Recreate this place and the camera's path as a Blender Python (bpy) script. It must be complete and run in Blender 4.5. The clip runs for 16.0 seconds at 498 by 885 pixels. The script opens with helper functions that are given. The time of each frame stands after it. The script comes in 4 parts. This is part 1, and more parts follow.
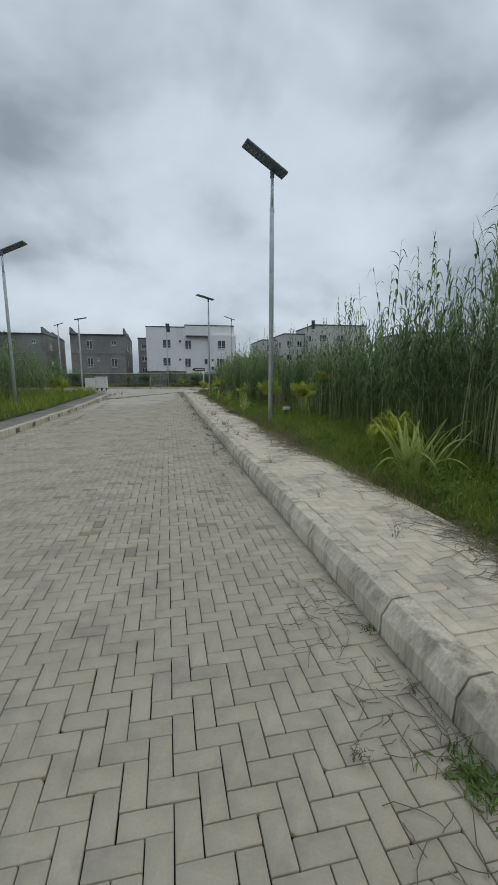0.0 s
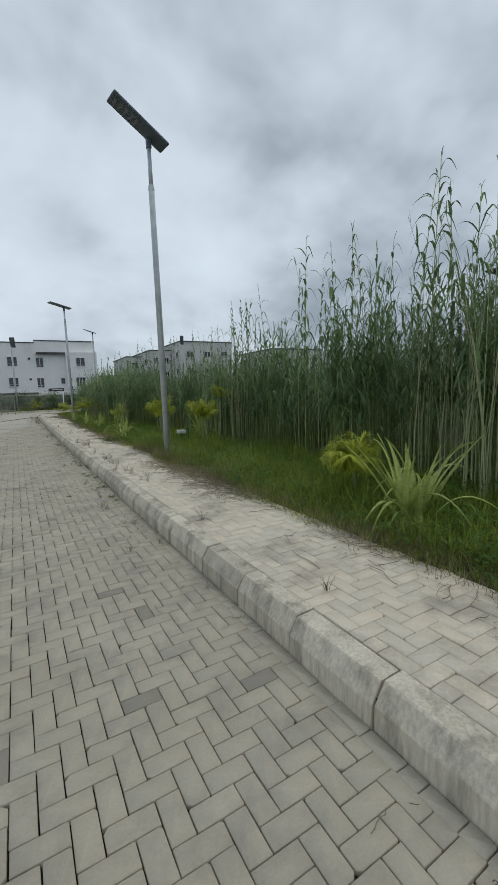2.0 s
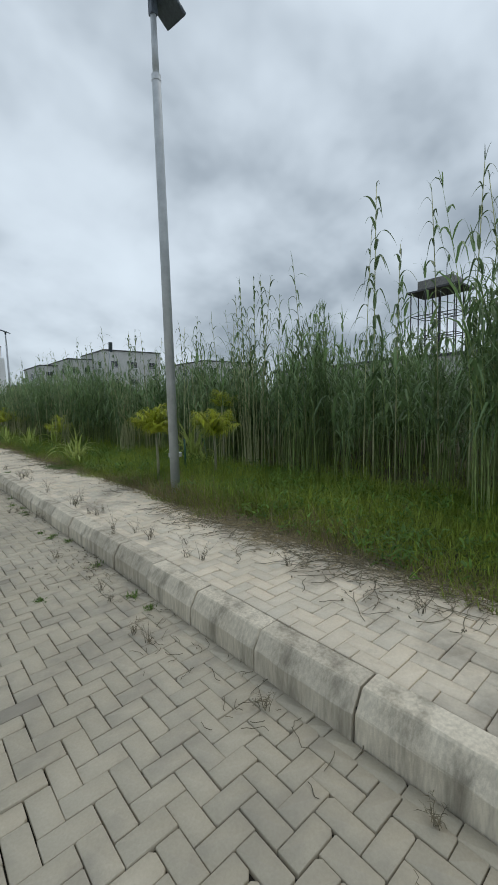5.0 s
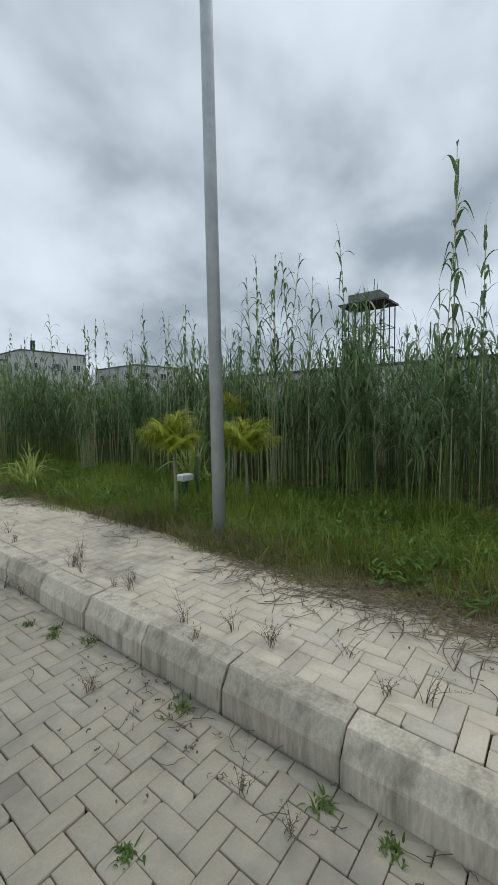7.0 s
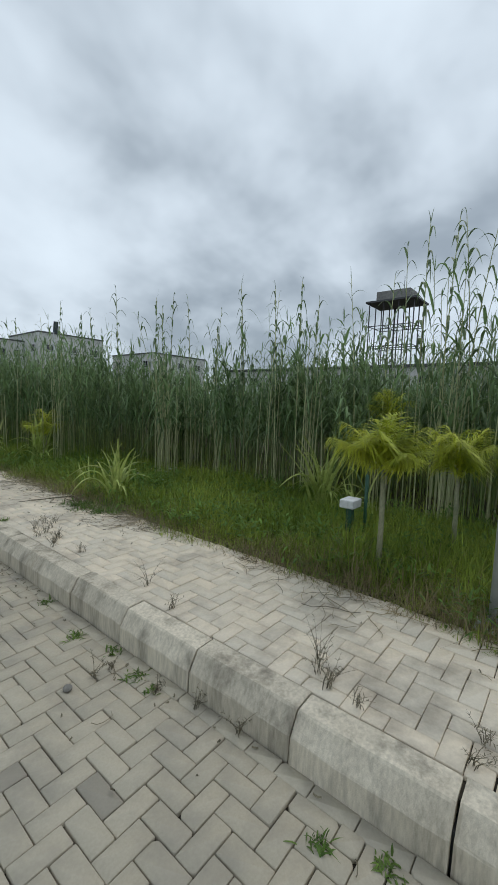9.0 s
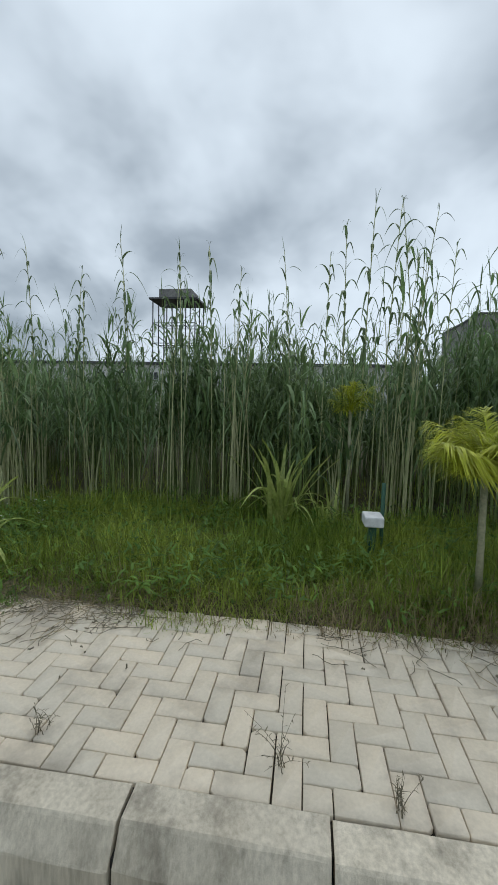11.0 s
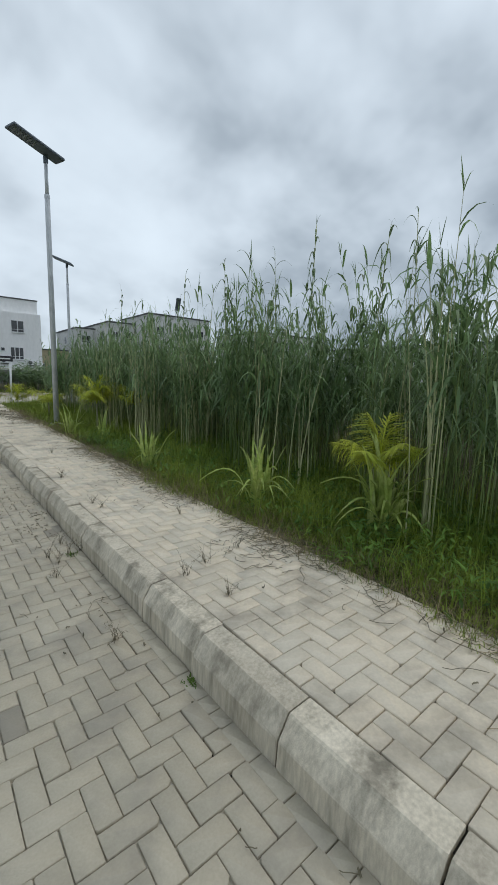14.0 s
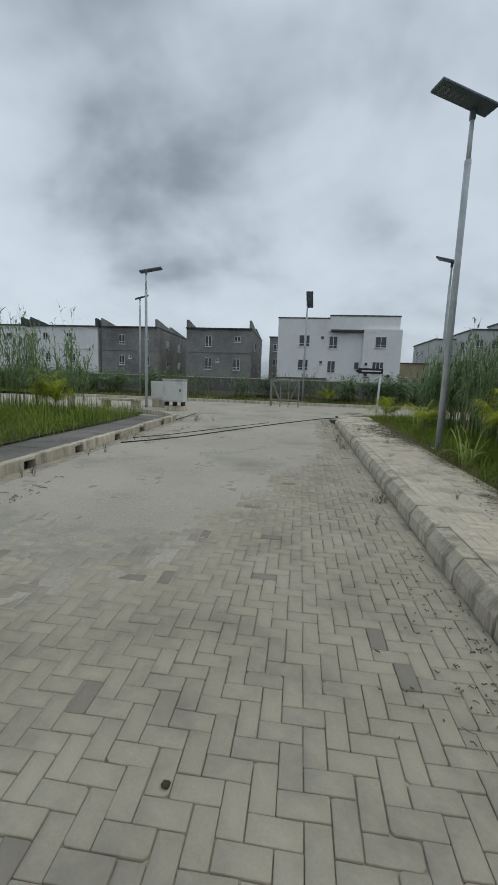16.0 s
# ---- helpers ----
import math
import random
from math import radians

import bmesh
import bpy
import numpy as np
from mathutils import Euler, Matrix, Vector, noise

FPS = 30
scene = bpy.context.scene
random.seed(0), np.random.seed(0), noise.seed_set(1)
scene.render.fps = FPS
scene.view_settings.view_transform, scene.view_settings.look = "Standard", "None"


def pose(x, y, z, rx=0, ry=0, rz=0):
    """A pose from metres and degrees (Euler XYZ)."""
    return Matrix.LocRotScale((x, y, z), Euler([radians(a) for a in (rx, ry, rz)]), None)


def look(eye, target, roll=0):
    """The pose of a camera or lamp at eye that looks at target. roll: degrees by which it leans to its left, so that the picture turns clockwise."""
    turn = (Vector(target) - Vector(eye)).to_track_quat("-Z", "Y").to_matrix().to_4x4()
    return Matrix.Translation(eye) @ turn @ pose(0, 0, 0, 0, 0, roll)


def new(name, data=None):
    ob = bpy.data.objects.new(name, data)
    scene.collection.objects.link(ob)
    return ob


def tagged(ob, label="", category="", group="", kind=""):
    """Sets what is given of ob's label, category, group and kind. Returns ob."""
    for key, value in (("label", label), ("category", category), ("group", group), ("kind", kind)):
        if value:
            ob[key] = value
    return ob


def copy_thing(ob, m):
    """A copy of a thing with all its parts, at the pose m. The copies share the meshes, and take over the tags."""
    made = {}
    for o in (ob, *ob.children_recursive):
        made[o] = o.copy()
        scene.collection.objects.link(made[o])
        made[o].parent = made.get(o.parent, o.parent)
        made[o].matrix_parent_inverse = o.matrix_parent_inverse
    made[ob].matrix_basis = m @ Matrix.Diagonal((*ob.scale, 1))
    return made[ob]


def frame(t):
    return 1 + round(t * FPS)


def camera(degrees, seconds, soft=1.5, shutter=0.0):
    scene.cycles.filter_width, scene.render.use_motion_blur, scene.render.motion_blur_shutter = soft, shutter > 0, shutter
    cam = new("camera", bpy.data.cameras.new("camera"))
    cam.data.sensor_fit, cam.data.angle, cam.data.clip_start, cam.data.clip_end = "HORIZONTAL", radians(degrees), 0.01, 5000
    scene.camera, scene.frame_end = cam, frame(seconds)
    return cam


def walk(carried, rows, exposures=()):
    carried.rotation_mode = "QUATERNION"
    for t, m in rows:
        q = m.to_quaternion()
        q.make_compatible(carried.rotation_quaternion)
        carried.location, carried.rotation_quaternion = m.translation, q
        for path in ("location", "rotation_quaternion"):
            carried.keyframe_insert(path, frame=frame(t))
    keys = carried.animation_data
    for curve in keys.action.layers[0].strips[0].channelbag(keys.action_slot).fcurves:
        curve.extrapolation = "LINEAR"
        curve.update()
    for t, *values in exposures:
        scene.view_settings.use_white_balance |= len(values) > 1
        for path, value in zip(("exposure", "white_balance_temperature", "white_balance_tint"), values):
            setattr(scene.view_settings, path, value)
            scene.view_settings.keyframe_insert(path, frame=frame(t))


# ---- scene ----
cam = camera(63.6, 16.0, soft=1.6)
PATH = [
    (0, (0.297, 0.552, 1.532), (0.687, 2.487, 1.209), -0.1),
    (0.5, (0.302, 1.068, 1.515), (0.784, 2.989, 1.231), 0.1),
    (1, (0.275, 1.629, 1.536), (0.914, 3.507, 1.278), 0.1),
    (1.5, (0.237, 2.157, 1.552), (1.113, 3.93, 1.254), -1.3),
    (2, (0.242, 2.671, 1.542), (1.231, 4.391, 1.288), -2.1),
    (2.5, (0.201, 3.242, 1.5), (1.34, 4.874, 1.308), -2.7),
    (3, (0.177, 3.815, 1.482), (1.366, 5.417, 1.344), -2.4),
    (3.5, (0.157, 4.398, 1.504), (1.348, 6.0, 1.38), -1.0),
    (4, (0.095, 4.938, 1.512), (1.304, 6.525, 1.369), -0.7),
    (4.5, (0.116, 5.532, 1.474), (1.359, 7.089, 1.296), -1.3),
    (7, (0.146, 8.307, 1.505), (1.708, 9.544, 1.334), -1.1),
    (7.5, (0.122, 8.947, 1.505), (1.678, 10.192, 1.34), -0.9),
    (8, (0.07, 9.547, 1.519), (1.422, 11.011, 1.354), -2.6),
    (8.5, (0.097, 10.151, 1.541), (1.353, 11.698, 1.37), -0.6),
    (9, (0.131, 10.682, 1.549), (1.676, 11.936, 1.349), 1.9),
    (9.5, (0.3, 11.205, 1.502), (2.021, 12.215, 1.356), 1.3),
    (10, (0.385, 11.767, 1.487), (2.259, 12.444, 1.318), 1.6),
    (12.5, (0.68, 15.0, 1.46), (2.667, 15.15, 1.294), 1.0),
    (13, (0.558, 15.766, 1.515), (2.45, 16.354, 1.245), 3.0),
    (13.5, (0.593, 16.269, 1.467), (2.174, 17.464, 1.196), -0.1),
    (14, (0.497, 16.926, 1.534), (1.748, 18.457, 1.233), 1.7),
    (14.5, (0.49, 17.546, 1.499), (1.342, 19.338, 1.247), 1.2),
    (15, (0.445, 18.154, 1.47), (1.071, 20.033, 1.193), 1.7),
    (15.5, (0.371, 18.779, 1.47), (0.667, 20.736, 1.18), 2.1),
    (16, (0.277, 19.337, 1.492), (0.037, 21.301, 1.202), 2.0),
]
walk(cam, [(t, look(e, g, r)) for t, e, g, r in PATH], exposures=[(0, -0.13), (1.5, -0.07), (3.5, 0.01), (7, 0.06), (10, 0.15), (12.5, 0.19), (13.2, 0.24), (14, 0.12), (15, -0.12), (16, -0.2)])

# ---- world and sun: an overcast noon sky ----
SUN_ELEV, SUN_TURN = 60.0, 105.0
world = bpy.data.worlds.new("overcast_sky")
scene.world = world
world.use_nodes = True
wt = world.node_tree
wt.nodes.clear()


def wnode(kind, **inputs):
    n = wt.nodes.new(kind)
    for k, v in inputs.items():
        n.inputs[k].default_value = v
    return n


sky = wnode("ShaderNodeTexSky")
sky.sky_type = "NISHITA"
sky.sun_disc = False
sky.sun_elevation, sky.sun_rotation = radians(SUN_ELEV), radians(SUN_TURN)
w_coord = wnode("ShaderNodeTexCoord")
w_sep = wnode("ShaderNodeSeparateXYZ")
wt.links.new(w_coord.outputs["Generated"], w_sep.inputs[0])
w_up = wnode("ShaderNodeMath")
w_up.operation = "ADD"
w_up.inputs[1].default_value = 0.5
wt.links.new(w_sep.outputs["Z"], w_up.inputs[0])
w_max = wnode("ShaderNodeMath")
w_max.operation = "MAXIMUM"
w_max.inputs[1].default_value = 0.12
wt.links.new(w_up.outputs[0], w_max.inputs[0])
w_off = wnode("ShaderNodeMath")
w_off.inputs[1].default_value = 0.42
w_dx, w_dy = wnode("ShaderNodeMath"), wnode("ShaderNodeMath")
w_dx.operation = w_dy.operation = "DIVIDE"
for n, s in ((w_dx, "X"), (w_dy, "Y")):
    wt.links.new(w_sep.outputs[s], n.inputs[0])
    wt.links.new(w_max.outputs[0], n.inputs[1])
w_vec = wnode("ShaderNodeCombineXYZ", Z=3.4)
wt.links.new(w_dx.outputs[0], w_off.inputs[0])
wt.links.new(w_off.outputs[0], w_vec.inputs["X"])
wt.links.new(w_dy.outputs[0], w_vec.inputs["Y"])
w_big = wnode("ShaderNodeTexNoise", Scale=1.25, Detail=5.0, Roughness=0.47, Distortion=0.15)
w_fine = wnode("ShaderNodeTexNoise", Scale=3.4, Detail=4.0, Roughness=0.5, Distortion=0.2)
for n in (w_big, w_fine):
    wt.links.new(w_vec.outputs[0], n.inputs["Vector"])
w_mix = wnode("ShaderNodeMix")
w_mix.data_type = "FLOAT"
w_mix.inputs[0].default_value = 0.33
wt.links.new(w_big.outputs["Fac"], w_mix.inputs[2])
wt.links.new(w_fine.outputs["Fac"], w_mix.inputs[3])
w_ramp = wnode("ShaderNodeValToRGB")
w_ramp.color_ramp.interpolation = "B_SPLINE"
el = w_ramp.color_ramp.elements
el[0].position, el[0].color = 0.37, (0.27, 0.325, 0.38, 1)
el[1].position, el[1].color = 0.63, (0.76, 0.865, 0.955, 1)
for pos, col in ((0.44, (0.475, 0.55, 0.62, 1)), (0.52, (0.665, 0.755, 0.84, 1))):
    e = el.new(pos)
    e.color = col
# one heavy cloud bank hangs over the far end of the road
w_dot = wnode("ShaderNodeVectorMath")
w_dot.operation = "DOT_PRODUCT"
w_dot.inputs[1].default_value = Vector((-0.24, 0.86, 0.44)).normalized()
wt.links.new(w_coord.outputs["Generated"], w_dot.inputs[0])
w_bank = wnode("ShaderNodeMapRange")
w_bank.interpolation_type = "SMOOTHSTEP"
for k, v in zip(("From Min", "From Max", "To Min", "To Max"), (0.88, 0.985, 0.0, -0.055)):
    w_bank.inputs[k].default_value = v
wt.links.new(w_dot.outputs["Value"], w_bank.inputs["Value"])
w_sum = wnode("ShaderNodeMath")
wt.links.new(w_mix.outputs[0], w_sum.inputs[0])
wt.links.new(w_bank.outputs[0], w_sum.inputs[1])
wt.links.new(w_sum.outputs[0], w_ramp.inputs[0])
w_scale = wnode("ShaderNodeVectorMath")
w_scale.operation = "SCALE"
w_scale.inputs["Scale"].default_value = 0.1
wt.links.new(sky.outputs[0], w_scale.inputs[0])
w_cloud = wnode("ShaderNodeMix")
w_cloud.data_type = "RGBA"
w_cloud.inputs[0].default_value = 0.93
wt.links.new(w_scale.outputs[0], w_cloud.inputs[6])
wt.links.new(w_ramp.outputs[0], w_cloud.inputs[7])
w_bg = wnode("ShaderNodeBackground", Strength=1.0)
wt.links.new(w_cloud.outputs[2], w_bg.inputs["Color"])
w_out = wnode("ShaderNodeOutputWorld")
wt.links.new(w_bg.outputs[0], w_out.inputs[0])

sun = new("sun", bpy.data.lights.new("sun", "SUN"))
sun.data.energy, sun.data.angle, sun.data.color = 0.75, radians(35), (1.0, 0.95, 0.87)
sun.matrix_world = look((0, 0, 50), Vector((0, 0, 50)) - Vector((
    math.cos(radians(SUN_ELEV)) * math.sin(radians(SUN_TURN)),
    math.cos(radians(SUN_ELEV)) * math.cos(radians(SUN_TURN)), math.sin(radians(SUN_ELEV)))))

# ---- materials ----


def material(name, colours, rough=0.8, metal=0.0, scale=3.0, fine=60.0, bump=0.2, vary=0.0, island=False, spec=0.3,
             stain=None, trans=0.0, streak=1.0, grain=0.35, tint=0.0, spread=(0.52, 0.72)):
    """Two noises blend two colours; random per object or island; stains; fine bump."""
    m = bpy.data.materials.new(name)
    m.use_nodes = True
    nt = m.node_tree
    b = nt.nodes["Principled BSDF"]
    b.inputs["Roughness"].default_value, b.inputs["Metallic"].default_value = rough, metal
    b.inputs["Specular IOR Level"].default_value = spec
    co = nt.nodes.new("ShaderNodeTexCoord")
    geo = nt.nodes.new("ShaderNodeNewGeometry")
    mp = nt.nodes.new("ShaderNodeMapping")
    mp.inputs["Scale"].default_value = (1, 1, 1 / streak)
    nt.links.new(geo.outputs["Position"], mp.inputs[0])

    def tex(s, detail=4.0, rg=0.6):
        n = nt.nodes.new("ShaderNodeTexNoise")
        n.inputs["Scale"].default_value, n.inputs["Detail"].default_value, n.inputs["Roughness"].default_value = s, detail, rg
        nt.links.new(mp.outputs[0], n.inputs["Vector"])
        return n.outputs["Fac"]

    def ramp(fac, a, c, p0=0.35, p1=0.65):
        n = nt.nodes.new("ShaderNodeValToRGB")
        n.color_ramp.elements[0].color, n.color_ramp.elements[1].color = (*a, 1), (*c, 1)
        n.color_ramp.elements[0].position, n.color_ramp.elements[1].position = p0, p1
        nt.links.new(fac, n.inputs[0])
        return n.outputs[0]

    def mix(fac, a, c, mode="MIX"):
        n = nt.nodes.new("ShaderNodeMix")
        n.data_type, n.blend_type = "RGBA", mode
        for sock, v in ((n.inputs[0], fac), (n.inputs[6], a), (n.inputs[7], c)):
            if isinstance(v, (int, float)):
                sock.default_value = v
            elif isinstance(v, tuple):
                sock.default_value = (*v, 1)
            else:
                nt.links.new(v, sock)
        return n.outputs[2]

    big = ramp(tex(scale), colours[0], colours[1])
    col = mix(grain, big, ramp(tex(fine, 5.0), tuple(c * 0.72 for c in colours[0]), tuple(min(1, c * 1.18) for c in colours[1])))
    if vary:
        if island:
            rnd = geo.outputs["Random Per Island"]
        else:
            rnd = nt.nodes.new("ShaderNodeObjectInfo").outputs["Random"]
        col = mix(1.0, col, ramp(rnd, (1 - vary - tint, 1 - vary, 1 - vary + tint), (1 + vary * 0.35 + tint, 1 + vary * 0.35, 1 + vary * 0.35 - tint), 0.0, 1.0), "MULTIPLY")
        if island or stain:
            n = nt.nodes.new("ShaderNodeMath")
            n.operation = "GREATER_THAN"
            n.inputs[1].default_value = 0.982
            nt.links.new(rnd, n.inputs[0])
            if stain and len(stain) > 2:
                col = mix(n.outputs[0], col, mix(0.52, col, stain[2]))
    if stain:
        fac = ramp(tex(stain[1], 6.0, 0.65), (0, 0, 0), (1, 1, 1), *spread)
        col = mix(fac, col, mix(0.75, col, stain[0]))
    nt.links.new(col, b.inputs["Base Color"])
    if bump:
        bp = nt.nodes.new("ShaderNodeBump")
        bp.inputs["Strength"].default_value, bp.inputs["Distance"].default_value = bump, 0.01
        nt.links.new(tex(fine * 2, 6.0, 0.7), bp.inputs["Height"])
        nt.links.new(bp.outputs[0], b.inputs["Normal"])
    if trans:
        tr = nt.nodes.new("ShaderNodeBsdfTranslucent")
        nt.links.new(col, tr.inputs["Color"])
        ms = nt.nodes.new("ShaderNodeMixShader")
        ms.inputs[0].default_value = trans
        nt.links.new(b.outputs[0], ms.inputs[1])
        nt.links.new(tr.outputs[0], ms.inputs[2])
        nt.links.new(ms.outputs[0], nt.nodes["Material Output"].inputs[0])
    return m


M = dict(
    road=material("road_paver", ((0.412, 0.370, 0.286), (0.488, 0.444, 0.352)), 0.88, scale=1.1, fine=90, bump=0.22, vary=0.075, grain=0.14, tint=0.005, spread=(0.48, 0.70),
                  stain=((0.275, 0.255, 0.215), 2.3, (0.13, 0.125, 0.115))),
    road_far=material("road_paver_bed", ((0.412, 0.370, 0.286), (0.488, 0.444, 0.352)), 0.88, scale=1.1, fine=90, bump=0.22, vary=0.075, grain=0.14, tint=0.005, spread=(0.48, 0.70),
                      island=True, stain=((0.275, 0.255, 0.215), 2.3, (0.13, 0.125, 0.115))),
    walk=material("walkway_paver", ((0.625, 0.555, 0.44), (0.725, 0.65, 0.525)), 0.88, scale=1.3, fine=80, bump=0.22, vary=0.10, grain=0.14, tint=0.018, spread=(0.50, 0.72),
                  stain=((0.24, 0.21, 0.17), 2.0)),
    walk_far=material("walkway_paver_bed", ((0.625, 0.555, 0.44), (0.725, 0.65, 0.525)), 0.88, scale=1.3, fine=80, bump=0.22, vary=0.10, grain=0.14, tint=0.018, spread=(0.50, 0.72),
                      island=True, stain=((0.24, 0.21, 0.17), 2.0)),
    joint=material("joint_sand", ((0.010, 0.009, 0.007), (0.055, 0.049, 0.038)), 0.95, scale=3.2, fine=30, bump=0.4),
    sand=material("sandy_concrete", ((0.40, 0.37, 0.30), (0.50, 0.465, 0.39)), 0.92, scale=0.5, fine=40, bump=0.3,
                  stain=((0.26, 0.245, 0.215), 0.6)),
    kerb=material("kerb_concrete", ((0.48, 0.43, 0.34), (0.68, 0.62, 0.505)), 0.92, spec=0.15, scale=5.0, fine=60, bump=0.35, vary=0.18, grain=0.35, spread=(0.49, 0.70),
                  stain=((0.12, 0.11, 0.085), 6.0), streak=6.0),
    soil=material("soil", ((0.05, 0.055, 0.025), (0.085, 0.075, 0.04)), 0.95, scale=2, fine=30, bump=0.6),
    grass=material("grass", ((0.125, 0.21, 0.022), (0.37, 0.45, 0.075)), 0.6, scale=0.9, fine=8, bump=0, vary=0.45, island=True, trans=0.3),
    dry=material("dry_grass", ((0.24, 0.19, 0.10), (0.36, 0.30, 0.17)), 0.8, scale=3, fine=9, bump=0, vary=0.5, island=True, trans=0.2),
    reed=material("reed_leaf", ((0.125, 0.225, 0.080), (0.26, 0.375, 0.17)), 0.5, scale=0.7, fine=5, bump=0, vary=0.5, island=True, trans=0.4, spec=0.55),
    stem=material("reed_stem", ((0.10, 0.18, 0.04), (0.32, 0.39, 0.15)), 0.55, scale=1.4, fine=14, bump=0, vary=0.5, island=True),
    reed_one=material("tall_reed_leaf", ((0.13, 0.20, 0.10), (0.22, 0.30, 0.16)), 0.5, scale=0.9, fine=6, bump=0, vary=0.35, trans=0.3, spec=0.4),
    stem_one=material("tall_reed_stem", ((0.34, 0.38, 0.18), (0.54, 0.54, 0.31)), 0.55, scale=1.4, fine=14, bump=0, vary=0.3),
    lily=material("strap_leaf", ((0.30, 0.42, 0.08), (0.58, 0.64, 0.22)), 0.45, scale=2.5, fine=20, bump=0.05, vary=0.3, trans=0.3, spec=0.4),
    palm=material("palm_leaflet", ((0.34, 0.43, 0.04), (0.66, 0.68, 0.09)), 0.45, scale=2, fine=10, bump=0, vary=0.35, island=True, trans=0.35),
    palm_stem=material("palm_trunk", ((0.20, 0.22, 0.13), (0.34, 0.33, 0.22)), 0.7, scale=8, fine=60, bump=0.4),
    cover=material("leafy_cover", ((0.05, 0.135, 0.02), (0.17, 0.30, 0.05)), 0.55, scale=1.6, fine=12, bump=0, vary=0.45, island=True, trans=0.3),
    brown=material("dead_leaf", ((0.10, 0.05, 0.03), (0.17, 0.085, 0.05)), 0.7, scale=30, fine=90, bump=0.1),
    weed=material("green_weed", ((0.07, 0.14, 0.025), (0.16, 0.25, 0.05)), 0.6, scale=5, fine=20, bump=0, vary=0.4, island=True, trans=0.25),
    twig=material("dry_weed", ((0.11, 0.10, 0.065), (0.23, 0.20, 0.135)), 0.85, scale=6, fine=40, bump=0, vary=0.4, island=True),
    metal=material("galvanised_steel", ((0.46, 0.49, 0.52), (0.60, 0.63, 0.66)), 0.5, metal=0.3, scale=4, fine=30, bump=0.03, spec=0.5, grain=0.1),
    panel=material("lamp_housing", ((0.10, 0.125, 0.155), (0.14, 0.165, 0.20)), 0.5, metal=0.1, scale=6, fine=40, bump=0.05),
    cell=material("solar_cell", ((0.012, 0.016, 0.03), (0.025, 0.03, 0.05)), 0.15, scale=8, fine=50, bump=0, spec=0.6),
    led=material("led_lens", ((0.14, 0.165, 0.19), (0.20, 0.225, 0.25)), 0.25, scale=8, fine=50, bump=0, spec=0.5),
    white=material("white_plaster", ((0.76, 0.77, 0.77), (0.84, 0.84, 0.84)), 0.85, scale=0.3, fine=5, bump=0.1, grain=0.12, stain=((0.6, 0.6, 0.58), 0.4), spread=(0.6, 0.8), streak=3),
    grey=material("bare_render", ((0.16, 0.16, 0.155), (0.29, 0.285, 0.275)), 0.92, scale=0.45, fine=4, bump=0.2, stain=((0.32, 0.31, 0.29), 0.3)),
    pale=material("pale_render", ((0.50, 0.51, 0.50), (0.64, 0.64, 0.62)), 0.9, scale=0.4, fine=5, bump=0.1, stain=((0.28, 0.28, 0.26), 0.4)),
    ochre=material("ochre_render", ((0.36, 0.30, 0.19), (0.48, 0.41, 0.28)), 0.9, scale=0.4, fine=5, bump=0.1),
    trim=material("dark_roof_edge", ((0.05, 0.052, 0.055), (0.09, 0.09, 0.095)), 0.6, scale=1, fine=8, bump=0.05),
    glass=material("dark_window_glass", ((0.015, 0.018, 0.02), (0.035, 0.04, 0.045)), 0.08, scale=1, fine=4, bump=0, spec=0.6),
    frame=material("white_window_frame", ((0.62, 0.63, 0.64), (0.74, 0.75, 0.76)), 0.5, scale=2, fine=20, bump=0),
    fence=material("blockwork_fence", ((0.10, 0.10, 0.095), (0.19, 0.185, 0.17)), 0.95, scale=0.7, fine=8, bump=0.3, stain=((0.06, 0.07, 0.05), 0.6)),
    box=material("painted_cabinet", ((0.56, 0.57, 0.55), (0.68, 0.69, 0.67)), 0.6, scale=2, fine=25, bump=0.1, stain=((0.30, 0.28, 0.24), 2.0)),
    # black rubber of the cables, also the painted shade inside drain inlets
    rubber=material("black_rubber_and_shade", ((0.02, 0.02, 0.02), (0.04, 0.04, 0.038)), 0.7, scale=5, fine=40, bump=0.1),
    sign=material("sign_black", ((0.02, 0.02, 0.022), (0.035, 0.035, 0.04)), 0.5, scale=5, fine=40, bump=0),
    pipe=material("green_pipe", ((0.025, 0.085, 0.055), (0.045, 0.12, 0.08)), 0.5, scale=5, fine=40, bump=0),
    slab=material("dirty_slab", ((0.16, 0.155, 0.14), (0.27, 0.26, 0.235)), 0.92, scale=0.9, fine=40, bump=0.3, vary=0.15, stain=((0.09, 0.095, 0.075), 1.6)),
    dull=material("limewashed_steel", ((0.16, 0.17, 0.155), (0.30, 0.31, 0.28)), 0.8, scale=5, fine=30, bump=0.1, stain=((0.2, 0.15, 0.1), 4.0)),
    wood=material("weathered_timber", ((0.22, 0.20, 0.17), (0.36, 0.33, 0.28)), 0.85, scale=4, fine=40, bump=0.3),
)

# ---- helpers of the scene ----
rng = np.random.default_rng(7)


